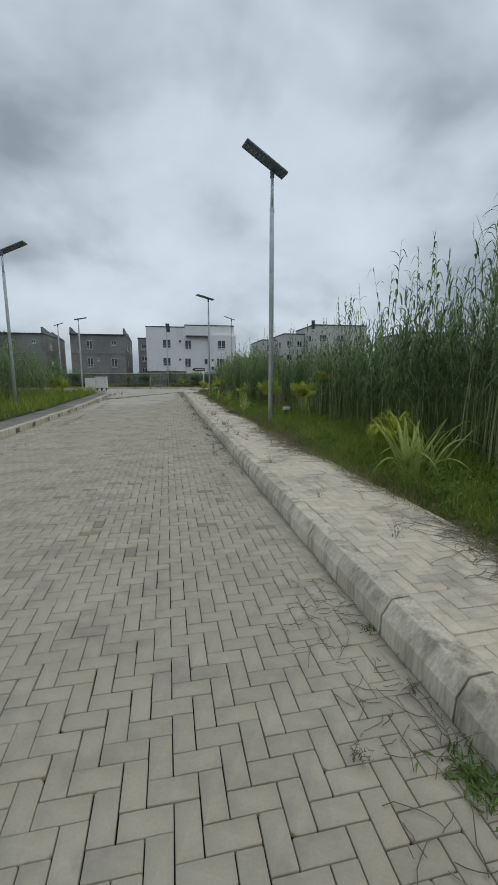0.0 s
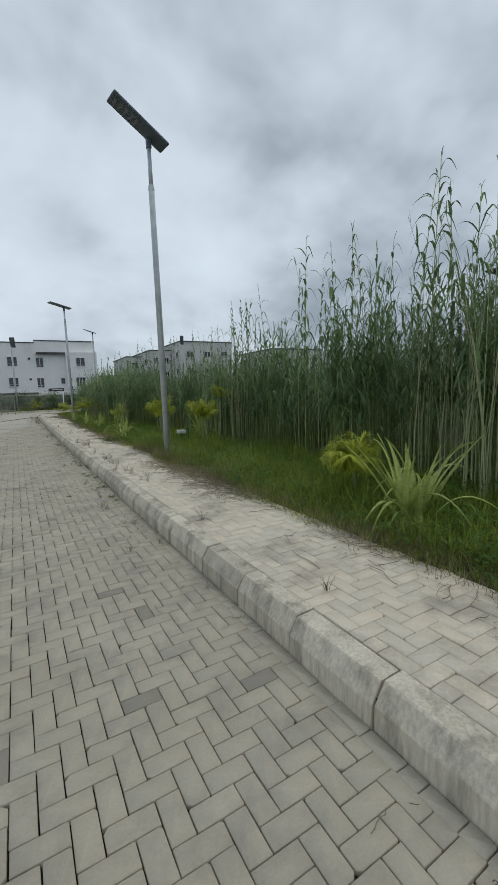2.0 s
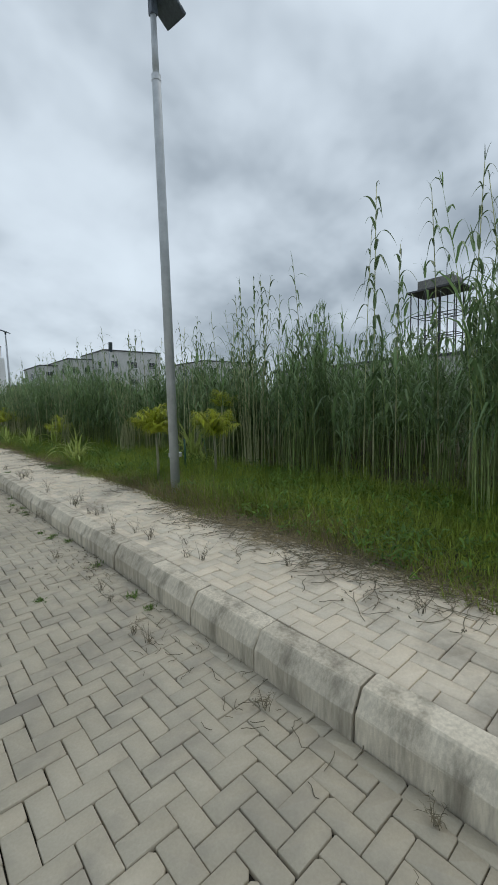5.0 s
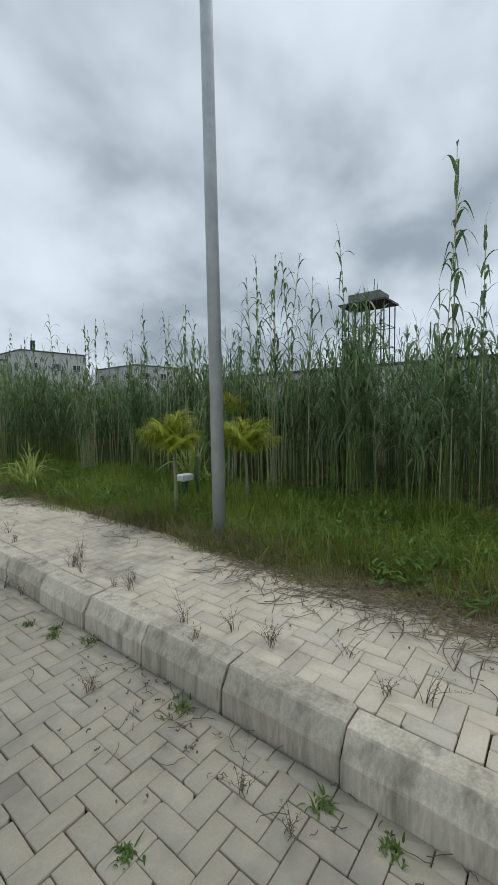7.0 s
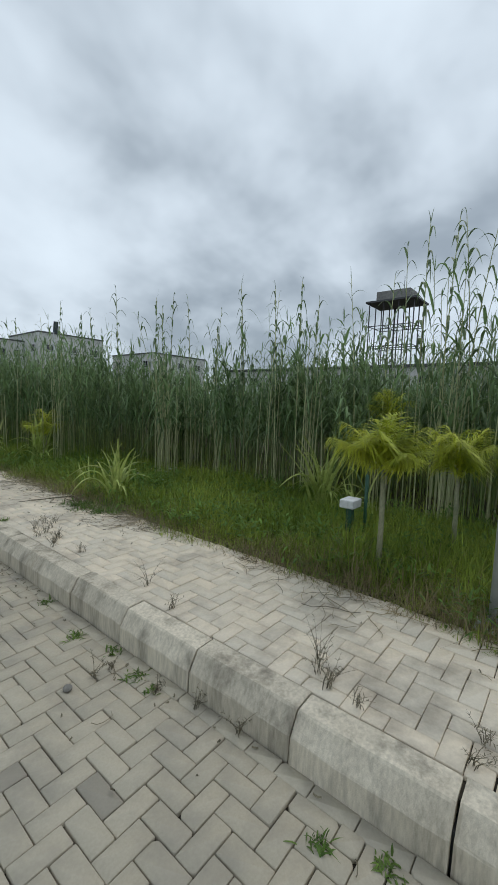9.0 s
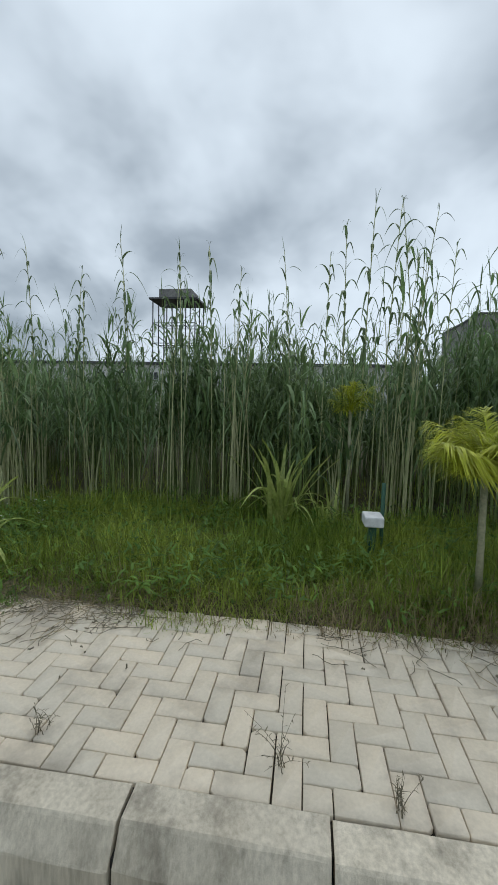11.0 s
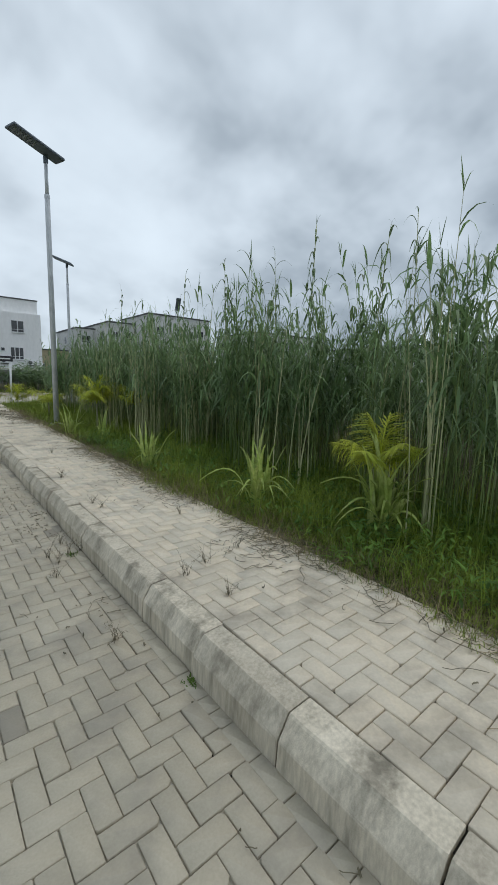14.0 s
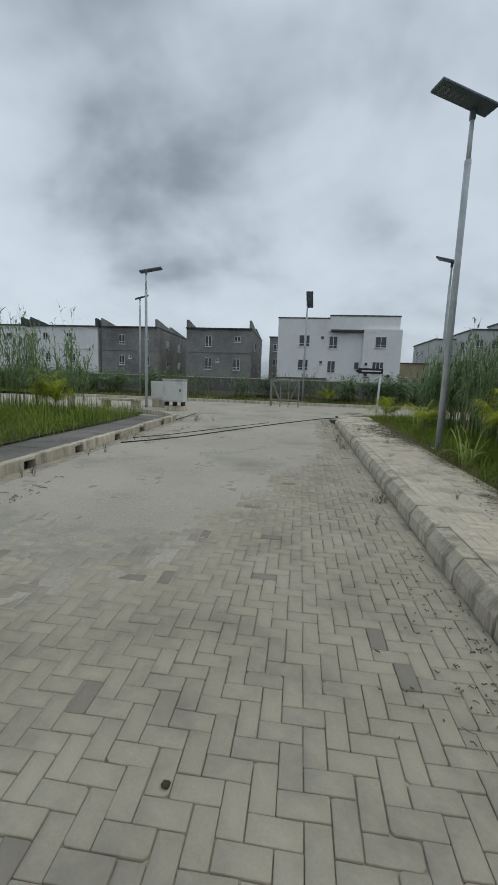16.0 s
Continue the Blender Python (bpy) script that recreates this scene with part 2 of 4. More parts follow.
def link_mesh(name, verts, faces, mat, parent=None, label="", smooth=False):
    me = bpy.data.meshes.new(name)
    verts, faces = np.asarray(verts, np.float32), np.asarray(faces, np.int32)
    n, k = faces.shape
    me.vertices.add(len(verts))
    me.vertices.foreach_set("co", verts.ravel())
    me.loops.add(n * k)
    me.loops.foreach_set("vertex_index", faces.ravel())
    me.polygons.add(n)
    me.polygons.foreach_set("loop_start", np.arange(0, n * k, k, dtype=np.int32))
    me.polygons.foreach_set("loop_total", np.full(n, k, dtype=np.int32))
    if smooth:
        me.polygons.foreach_set("use_smooth", np.ones(n, dtype=bool))
    me.update(calc_edges=True)
    me.materials.append(M[mat])
    ob = new(name, me)
    if parent is not None:
        ob.parent = parent
    if label:
        ob["label"] = label
    return ob


def part(name, bm, mat, parent=None, label="", smooth=False):
    me = bpy.data.meshes.new(name)
    bm.normal_update()
    bm.to_mesh(me)
    bm.free()
    me.materials.append(M[mat])
    if smooth:
        me.polygons.foreach_set("use_smooth", np.ones(len(me.polygons), dtype=bool))
    ob = new(name, me)
    if parent is not None:
        ob.parent = parent
    if label:
        ob["label"] = label
    return ob


def empty(name, x=0, y=0, z=0, turn=0):
    ob = new(name)
    ob.matrix_basis = pose(x, y, z, 0, 0, turn)
    return ob


def add_box(bm, x0, x1, y0, y1, z0, z1, bevel=0.0, m=None):
    g = bmesh.ops.create_cube(bm, size=1)
    for v in g["verts"]:
        v.co = Vector(((x0 + x1) / 2 + v.co.x * (x1 - x0), (y0 + y1) / 2 + v.co.y * (y1 - y0), (z0 + z1) / 2 + v.co.z * (z1 - z0)))
    vs = g["verts"]
    if bevel:
        edges = list({e for v in vs for e in v.link_edges})
        r = bmesh.ops.bevel(bm, geom=edges, offset=bevel, segments=2, affect="EDGES", profile=0.5)
        vs = list({v for f in r["faces"] for v in f.verts} | {v for v in vs if v.is_valid})
    if m is not None:
        bmesh.ops.transform(bm, matrix=m, verts=vs)
    return bm


def boxed(name, dims, mat, parent=None, label="", bevel=0.0, m=None):
    return part(name, add_box(bmesh.new(), *dims, bevel=bevel, m=m), mat, parent, label)


def tube(bm, points, radii, sides=8):
    """A swept tube with end caps."""
    pts = [Vector(p) for p in points]
    rings = []
    for i, p in enumerate(pts):
        d = (pts[min(i + 1, len(pts) - 1)] - pts[max(i - 1, 0)]).normalized()
        a = d.orthogonal().normalized() if abs(d.z) < 0.99 else Vector((1, 0, 0))
        b = d.cross(a).normalized()
        r = radii[i] if isinstance(radii, (list, tuple)) else radii
        rings.append([bm.verts.new(p + r * (a * math.cos(2 * math.pi * k / sides) + b * math.sin(2 * math.pi * k / sides))) for k in range(sides)])
    for r0, r1 in zip(rings, rings[1:]):
        for k in range(sides):
            bm.faces.new((r0[k], r0[(k + 1) % sides], r1[(k + 1) % sides], r1[k]))
    bm.faces.new(rings[0][::-1])
    bm.faces.new(rings[-1])
    return bm


def blades(base, turn, rise, length, width, droop, segs):
    """Many bent, tapering blades at once: verts and quads."""
    n = len(base)
    s = np.linspace(0, 1, segs + 1)[None, :]
    along = length[:, None] * s * np.cos(rise)[:, None] * (1 + 0.25 * droop[:, None] * s)
    up = length[:, None] * (s * np.sin(rise)[:, None] - droop[:, None] * s * s)
    c, d = np.cos(turn)[:, None], np.sin(turn)[:, None]
    mid = np.stack((base[:, 0:1] + along * c, base[:, 1:2] + along * d, base[:, 2:3] + up), -1)
    w = width[:, None] * np.clip((1 - s) ** 0.75, 0.04, 1) * np.clip(0.45 + 4 * s, 0, 1) * 0.5
    side = np.stack((-d * w, c * w, np.zeros_like(w) + 0 * c), -1)
    v = np.stack((mid - side, mid + side), 2).reshape(-1, 3)
    i0 = (np.arange(n)[:, None] * (segs + 1) + np.arange(segs)[None, :]) * 2
    q = np.stack((i0, i0 + 1, i0 + 3, i0 + 2), -1).reshape(-1, 4)
    return v, q


def stalks(base, turn, height, radius, lean, segs):
    """Many thin three-sided stems that bend over a little: verts, quads and a function for places on them."""
    n = len(base)
    s = np.linspace(0, 1, segs + 1)[None, :]
    off = lean[:, None] * height[:, None] * s ** 1.8
    mid = np.stack((base[:, 0:1] + off * np.cos(turn)[:, None], base[:, 1:2] + off * np.sin(turn)[:, None],
                    base[:, 2:3] + height[:, None] * s), -1)
    rad = radius[:, None] * (1 - 0.75 * s)
    ring = np.stack([mid + np.stack((rad * math.cos(a), rad * math.sin(a), 0 * rad), -1) for a in (0, 2.094, 4.189)], 2)
    i0 = (np.arange(n)[:, None] * (segs + 1) + np.arange(segs)[None, :]) * 3
    q = np.concatenate([np.stack((i0 + k, i0 + (k + 1) % 3, i0 + 3 + (k + 1) % 3, i0 + 3 + k), -1).reshape(-1, 4) for k in range(3)])
    return ring.reshape(-1, 3), q


def on_stalk(base, turn, height, lean, s):
    off = lean * height * s ** 1.8
    return np.stack((base[:, 0] + off * np.cos(turn), base[:, 1] + off * np.sin(turn), base[:, 2] + height * s), -1)

# ---- ground, road, walkway ----
KERB_X, STONE, STONE_Y = 1.5, 0.64, 6.4
WALK_X0, WALK_X1, WALK_Z = 1.695, 2.74, 0.218
ROAD_X0, ROAD_Y0, ROAD_Y1 = -3.85, -4.0, 34.8
VERGE_Z = 0.205


def sheet(name, x0, x1, y0, y1, z, mat, step=0.5, rough=0.02, parent=None):
    nx, ny = max(1, int((x1 - x0) / step)), max(1, int((y1 - y0) / step))
    xs, ys = np.linspace(x0, x1, nx + 1), np.linspace(y0, y1, ny + 1)
    gx, gy = np.meshgrid(xs, ys, indexing="ij")
    gz = z + rough * (np.sin(gx * 1.7 + 2.1 * np.sin(gy * 0.9)) + np.sin(gy * 1.3 + gx * 0.6)) * 0.5
    v = np.stack((gx, gy, gz), -1).reshape(-1, 3)
    i = (np.arange(nx)[:, None] * (ny + 1) + np.arange(ny)[None, :]).ravel()
    return link_mesh(name, v, np.stack((i, i + ny + 1, i + ny + 2, i + 1), -1), mat, parent, smooth=True)


ground = tagged(sheet("ground", -1500, 1500, -1500, 1500, -0.06, "soil", 300, 0.0), "dark soil ground reaching to the horizon", "ground", kind="structure")
road = tagged(sheet("road", ROAD_X0 - 0.1, KERB_X + 0.1, ROAD_Y0, ROAD_Y1 + 0.5, -0.024, "joint", 1.0, 0.0),
              "road of grey concrete pavers laid in herringbone, sandy joints", "road", kind="structure")
walkway = tagged(sheet("pavement", KERB_X + 0.1, WALK_X1 + 0.1, ROAD_Y0, ROAD_Y1 - 0.2, WALK_Z - 0.022, "joint", 1.0, 0.0),
                 "raised walkway of pale herringbone pavers beside the kerb", "pavement", kind="structure")
cross = tagged(sheet("road_crossing", -70, 70, ROAD_Y1 + 0.48, 43.3, -0.004, "sand", 1.0, 0.006),
               "sandy pale concrete cross street at the end of the road", "road", kind="structure")
corner = tagged(sheet("road_corner", -46, ROAD_X0 - 0.1, 31.6, ROAD_Y1 + 0.48, -0.004, "sand", 1.0, 0.006),
                "sandy pale concrete where the road rounds the corner", "road", kind="structure")
verge = tagged(sheet("verge", WALK_X1 + 0.02, 46, ROAD_Y0, 35.6, VERGE_Z - 0.015, "soil", 0.5, 0.02),
               "soil verge beside the walkway under grass and reeds", "verge", kind="structure")
verge_left = tagged(sheet("verge_left", -46, ROAD_X0 - 1.0, ROAD_Y0, 32.3, VERGE_Z, "soil", 0.5, 0.03),
                    "soil verge beyond the drain slabs under grass and reeds", "verge", kind="structure")
verge_far = tagged(sheet("verge_far", -70, 70, 43.3, 134.0, 0.1, "soil", 1.0, 0.05),
                   "overgrown verge before the boundary wall", "verge", kind="structure")


def herringbone(x0, x1, y0, y1, ox=0.0, oy=0.0, w=0.1):
    """Rectangles of a right-angled herringbone, cut at the region's edges: x0, x1, y0, y1, whole, upright."""
    out = []
    for i in range(math.floor((x0 - ox) / w) - 2, math.ceil((x1 - ox) / w) + 2):
        for j in range(math.floor((y0 - oy) / w) - 2, math.ceil((y1 - oy) / w) + 2):
            k = (i - j) % 4
            if k == 0:
                r = (ox + i * w, ox + (i + 2) * w, oy + j * w, oy + (j + 1) * w)
            elif k == 3:
                r = (ox + i * w, ox + (i + 1) * w, oy + j * w, oy + (j + 2) * w)
            else:
                continue
            c = (max(r[0], x0), min(r[1], x1), max(r[2], y0), min(r[3], y1))
            if c[1] - c[0] > 0.025 and c[3] - c[2] > 0.025:
                out.append((*c, c == r, k == 3))
    return out


def paver_verts(cx, cy, hx, hy, z):
    """Worn blocks: three rings of eight points, with each corner chipped by its own amount."""
    n = len(cx)
    chip = rng.uniform(0.001, 0.005, (n, 4)) + np.where(rng.random((n, 4)) < 0.10, rng.uniform(0.004, 0.016, (n, 4)), 0)
    rings = []
    for inset, dz in ((0.0046, 0.0), (0.0025, -0.004), (0.0025, -0.03)):
        for k, (sx, sy) in enumerate(((-1, -1), (1, -1), (1, 1), (-1, 1))):
            c = chip[:, k]
            px, py = cx + sx * (hx - inset), cy + sy * (hy - inset)
            two = ((px, py - sy * c), (px - sx * c, py))
            for qx, qy in (two if k in (0, 2) else two[::-1]):
                rings.append(np.stack((qx, qy, z + dz), -1))
    return np.stack(rings, 1)


PAVER_FACES = [(0, 1, 2, 7), (2, 3, 6, 7), (3, 4, 5, 6)] + [(8 * r + 8 + k, 8 * r + 8 + (k + 1) % 8, 8 * r + (k + 1) % 8, 8 * r + k) for r in (0, 1) for k in range(8)]


def pave(host, rects, z, near, mat_one, mat_bed, w=0.1):
    one, bed = [], []
    for r in rects:
        cx, cy = (r[0] + r[1]) / 2, (r[2] + r[3]) / 2
        (one if r[4] and near[0] < cx < near[1] and near[2] < cy < near[3] and len(one) < 300 else bed).append(r)
    a = np.array([b[:4] for b in bed])
    zz = z + rng.normal(0, 0.0016, len(a))
    a = a + rng.normal(0, 0.0011, a.shape)
    v = paver_verts((a[:, 0] + a[:, 1]) / 2, (a[:, 2] + a[:, 3]) / 2, (a[:, 1] - a[:, 0]) / 2, (a[:, 3] - a[:, 2]) / 2, zz)
    tilt = rng.normal(0, 0.010, (len(a), 2))
    mid = v[:, :, :2].mean(1, keepdims=True)
    d = v[:, :, :2] - mid
    turn = rng.normal(0, 0.007, len(a))[:, None]
    v[:, :, :2] = mid + np.stack((d[:, :, 0] - turn * d[:, :, 1], d[:, :, 1] + turn * d[:, :, 0]), -1)
    v[:, :, 2] += (d * tilt[:, None, :]).sum(-1)
    f = (np.arange(len(a))[:, None, None] * 24 + np.array(PAVER_FACES)[None]).reshape(-1, 4)
    tagged(link_mesh("paver_bed", v.reshape(-1, 3), f, mat_bed, host), kind="stuff")
    made = []
    for r in one:
        if len(made) < 14:
            z0 = np.zeros(1)
            ob = link_mesh("paver", paver_verts(z0, z0, z0 + w, z0 + w / 2, z0).reshape(-1, 3), PAVER_FACES, mat_one, host)
            made.append(ob.data)
        else:
            ob = new("paver", made[int(rng.integers(14))])
            ob.parent = host
        ob.matrix_basis = pose((r[0] + r[1]) / 2, (r[2] + r[3]) / 2, z + rng.normal(0, 0.0015), rng.normal(0, 0.5), rng.normal(0, 0.5), (90 if r[5] else 0) + rng.normal(0, 0.4))


# ---- kerb of the walkway ----
KERB_PROFILE = ((0.0, -0.06), (0.004, 0.118), (0.008, 0.127), (0.058, 0.210), (0.067, 0.219), (0.182, 0.225), (0.190, 0.217), (0.190, -0.06))


def kerb_stone(name, length, parent, seed, mat="kerb", gap=0.005):
    """One precast kerb stone with a sloped upper face, along +y from its origin."""
    r = random.Random(seed)
    bm = bmesh.new()
    cuts = (gap, gap + 0.012, length * 0.16, length * 0.33, length * 0.5, length * 0.67, length * 0.84, length - gap - 0.012, length - gap)
    rings = []
    for n, y in enumerate(cuts):
        end = n in (0, len(cuts) - 1)
        rings.append([bm.verts.new((x + (0.006 if end and 0 < k < 5 else 0) + r.uniform(-0.0015, 0.0015), y, z - (0.006 if end and 1 < k < 6 else 0) + r.uniform(-0.0015, 0.0015)))
                      for k, (x, z) in enumerate(KERB_PROFILE)])
    for a, b in zip(rings, rings[1:]):
        for k in range(len(KERB_PROFILE) - 1):
            bm.faces.new((a[k], b[k], b[k + 1], a[k + 1]))
    bm.faces.new(rings[0])
    bm.faces.new(rings[-1][::-1])
    return part(name, bm, mat, parent)


kerb = tagged(empty("kerb", KERB_X, 0, 0), "weathered precast concrete kerb with dark joints along the walkway", "kerb", kind="structure")
first = int((ROAD_Y0 - STONE_Y) / STONE)
last = int((ROAD_Y1 - 0.9 - STONE_Y) / STONE)
stones = [kerb_stone("kerb_stone", STONE, kerb, s) for s in range(9)]
for i in range(first, last):
    if i - first < 9:
        ob = stones[i - first]
    else:
        ob = new("kerb_stone", stones[random.randrange(9)].data)
        ob.parent = kerb
    ob.matrix_basis = pose(random.gauss(0, 0.004), STONE_Y + i * STONE, random.gauss(0, 0.003), 0, 0, random.gauss(0, 0.3))
turn_y = STONE_Y + last * STONE
for k in range(5):  # the rounded nose at the corner
    a0 = k * 18
    r = 2.0
    ob = kerb_stone("kerb_stone", 2 * r * math.sin(radians(9)) + 0.02, kerb, 30 + k)
    ob.matrix_basis = pose(r - r * math.cos(radians(a0)), turn_y + r * math.sin(radians(a0)), 0, 0, 0, -a0 - 9)
for k in range(int((turn_y - ROAD_Y0) / 1.28)):
    boxed("kerb_backing", (0.034, 0.185, ROAD_Y0 + k * 1.28, ROAD_Y0 + (k + 1) * 1.28, -0.05, 0.135), "rubber", kerb)

# narrow cut blocks at the kerb's foot
y = ROAD_Y0
strip_verts, n_strip = [], 0
while y < ROAD_Y1 - 1:
    l = random.choice((0.1, 0.16, 0.2, 0.2))
    z0 = np.zeros(1)
    strip_verts.append(paver_verts(z0 + KERB_X - 0.041, z0 + y + l / 2, z0 + 0.041, z0 + l / 2, z0 + random.gauss(0.003, 0.002))[0])
    y += l
f = (np.arange(len(strip_verts))[:, None, None] * 24 + np.array(PAVER_FACES)[None]).reshape(-1, 4)
tagged(link_mesh("edge_block_row", np.concatenate(strip_verts), f, "road_far", road), kind="stuff")

# ---- left side: drain kerb with openings and cover slabs ----
drain = tagged(empty("drain_kerb", ROAD_X0, 0, 0), "stained concrete drain kerb with dark inlet openings", "kerb", kind="structure")
yy, k = ROAD_Y0, 0
while yy < 31.6:
    l = 1.15 if k % 2 else 1.35
    boxed("kerb_block", (-0.16, 0.0, yy, yy + l, -0.05, 0.175 + random.gauss(0, 0.006)), "kerb", drain, bevel=0.012)
    boxed("lintel", (-0.155, -0.012, yy + l, yy + l + 0.28, 0.115, 0.17), "kerb", drain, bevel=0.008)
    # a solid black block paints the shade of the hollow behind the opening
    boxed("inlet", (-0.5, -0.155, yy + l - 0.02, yy + l + 0.3, -0.05, 0.11), "rubber", drain, "black block painting the shade inside a drain inlet")
    yy += l + 0.28
    k += 1
slabs = tagged(empty("drain_cover", ROAD_X0, 0, 0), "row of stained concrete drain cover slabs beside the road", "drain cover", kind="structure")
for k in range(29):
    boxed("slab", (-1.15, -0.165, ROAD_Y0 + k * 1.24, ROAD_Y0 + k * 1.24 + 1.225, 0.06, 0.172 + random.gauss(0, 0.006)), "slab", slabs, bevel=0.01)

# far kerb of the cross street
far_kerb = tagged(empty("kerb_far", 0, 43.1, 0), "low pale concrete kerb of the cross street", "kerb", kind="structure")
for k in range(-16, 14):
    if k in (8, 9):
        continue
    boxed("kerb_block", (k * 1.0, k * 1.0 + 0.985, 0, 0.2, -0.05, 0.16), "kerb", far_kerb, bevel=0.015)
side_kerb = tagged(empty("kerb_side", 0, 0, 0), "kerb rounding the corner into the cross street", "kerb", kind="structure")
for k in range(6):
    a = radians(k * 16)
    ob = boxed("kerb_block", (-0.08, 0.08, -0.02, 0.72, -0.05, 0.17), "kerb", side_kerb, bevel=0.012)
    ob.matrix_basis = pose(ROAD_X0 - 2.6 + 2.6 * math.cos(a), 31.8 + 2.6 * math.sin(a), 0, 0, 0, math.degrees(a) + 8)
for k in range(14):
    boxed("kerb_block", (ROAD_X0 - 2.6 - (k + 1) * 1.0 + 0.012, ROAD_X0 - 2.6 - k * 1.0, 34.3, 34.46, -0.05, 0.17), "kerb", side_kerb, bevel=0.012)
for k in range(14):
    boxed("kerb_block", (KERB_X + 2.1 + k * 1.0, KERB_X + 2.1 + (k + 1) * 1.0 - 0.012, 35.75, 35.93, -0.05, 0.17), "kerb", side_kerb, bevel=0.012)

# ---- street lamps ----


def street_lamp(x, y, base_z, height, heading, rise, label, length=1.28, width=0.4):
    """A stepped steel pole with a solar lamp on it; heading: compass of the lamp's raised end."""
    ob = tagged(empty("street_lamp", x, y, base_z), label, "street lamp", group="solar street lamps")
    step = height * 0.865
    part("pole", tube(bmesh.new(), [(0, 0, -0.15), (0, 0, step - 0.03), (0, 0, step)], [0.066, 0.056, 0.048], 20), "metal", ob, smooth=True)
    part("upper_pole", tube(bmesh.new(), [(0, 0, step - 0.02), (0, 0, height)], [0.042, 0.036], 14), "metal", ob, smooth=True)
    part("collar", tube(bmesh.new(), [(0, 0, step - 0.05), (0, 0, step + 0.03)], [0.061, 0.058], 20), "metal", ob)
    part("base_plate", add_box(bmesh.new(), -0.13, 0.13, -0.13, 0.13, 0, 0.018, 0.003), "metal", ob)
    for sx in (-0.1, 0.1):
        for sy in (-0.1, 0.1):
            part("bolt", tube(bmesh.new(), [(sx, sy, 0.018), (sx, sy, 0.05)], 0.012, 6), "metal", ob)
    lamp = part("lamp_head", add_box(bmesh.new(), -0.3, length - 0.3, -0.06, width - 0.06, 0.03, 0.085, 0.02), "panel", ob, "flat dark grey solar lamp head")
    lamp.matrix_basis = pose(0, 0, height, 0, 0, heading) @ pose(0, 0, 0, 0, -rise, 0)
    part("solar_panel", add_box(bmesh.new(), -0.28, length - 0.32, -0.04, width - 0.08, 0.084, 0.092), "cell", lamp, "dark blue solar cells")
    for k in range(5):
        x0 = length - 0.38 - k * 0.11
        part("led_lens", add_box(bmesh.new(), x0 - 0.05, x0, 0.03, width - 0.15, 0.024, 0.032, 0.003), "led", lamp)
    part("bracket", add_box(bmesh.new(), -0.045, 0.045, -0.045, 0.045, height - 0.13, height + 0.05, 0.008), "panel", ob)
    return ob


GAL = "galvanised pole with dark solar lamp"
street_lamp(2.98, 10.94, VERGE_Z, 6.24, 190, 27, GAL + " standing in roadside grass", 1.19, 0.35)
street_lamp(3.10, 27.78, VERGE_Z, 6.15, 200, 10, GAL + " standing near the reeds", 1.19, 0.35)
street_lamp(5.62, 37.5, 0.1, 6.25, 150, 20, GAL + " beyond the road corner", 0.9, 0.5)
street_lamp(-0.3, 44.6, 0.1, 5.88, 265, 45, GAL + " before the white house", 1.1)
street_lamp(-6.0, 19.2, VERGE_Z, 6.25, 352, 22, GAL + " by the drain slabs")
street_lamp(-7.3, 37.3, 0.1, 5.9, 10, 12, GAL + " behind the pale cabinet", 1.0)
street_lamp(-11.0, 45.1, 0.1, 6.2, 25, 20, GAL + " in far grass", 0.9)
street_lamp(16.85, 48.2, 0.1, 6.9, 250, 45, GAL + " rising behind the reeds")

# ---- houses ----


def window(house, x, z, w, h, y, panes=2, m=None):
    """A framed casement on a wall that faces -y; origin at its middle."""
    fr = add_box(bmesh.new(), -w / 2, w / 2, -0.05, 0.06, -h / 2, h / 2)
    ob = part("window", fr, "frame", house)
    ob.matrix_basis = (m or Matrix.Identity(4)) @ pose(x, y, z)
    for k in range(panes):
        x0, x1 = -w / 2 + w * k / panes + 0.045, -w / 2 + w * (k + 1) / panes - 0.045
        cut = -h / 2 + 0.06 if panes == 1 else -h * 0.24
        part("pane", add_box(bmesh.new(), x0, x1, -0.065, -0.04, cut, h / 2 - 0.06), "glass", ob)
        if panes > 1:
            part("pane", add_box(bmesh.new(), x0, x1, -0.065, -0.04, -h / 2 + 0.06, cut - 0.05), "glass", ob)
    part("sill", add_box(bmesh.new(), -w / 2 - 0.06, w / 2 + 0.06, -0.1, 0.06, -h / 2 - 0.07, -h / 2 + 0.002), "frame", ob)
    return ob


def wx(zx):
    return -4.42 + (zx - 127) * 0.0286


def wz(zy):
    return 9.62 - (zy - 155) * 0.0298


white_house = tagged(empty("white_house", 0, 72, -0.55), "white plastered three-storey house with dark windows, stepped parapet", "house")
bm = bmesh.new()
add_box(bm, wx(127), wx(352), 0, 12, 2.3, 9.62)
part("wall", bm, "white", white_house)
boxed("wall", (wx(135), wx(352), 0.9, 12, 0, 2.32), "white", white_house)
boxed("wall", (wx(352), wx(650), 0.12, 12, 0, 10.0), "white", white_house)
boxed("side_wing", (wx(497), wx(657), -0.55, 11, 0.0, 8.4), "white", white_house)
boxed("roof", (wx(127) - 0.05, wx(352), -0.06, 12, 9.62, 9.76), "trim", white_house, "grey parapet coping")
boxed("roof", (wx(352), wx(650) + 0.06, 0.05, 12, 10.0, 10.14), "trim", white_house, "grey parapet coping")
# a dark strip draws the shadow edge along the top of the recess
boxed("canopy", (wx(358), wx(497), -0.62, 0.2, 8.05, 8.28), "trim", white_house, "dark strip standing for the shadow edge over the recess")
boxed("ledge", (wx(127), wx(352), -0.08, 0.9, 2.2, 2.3), "trim", white_house, "dark underside ledge")
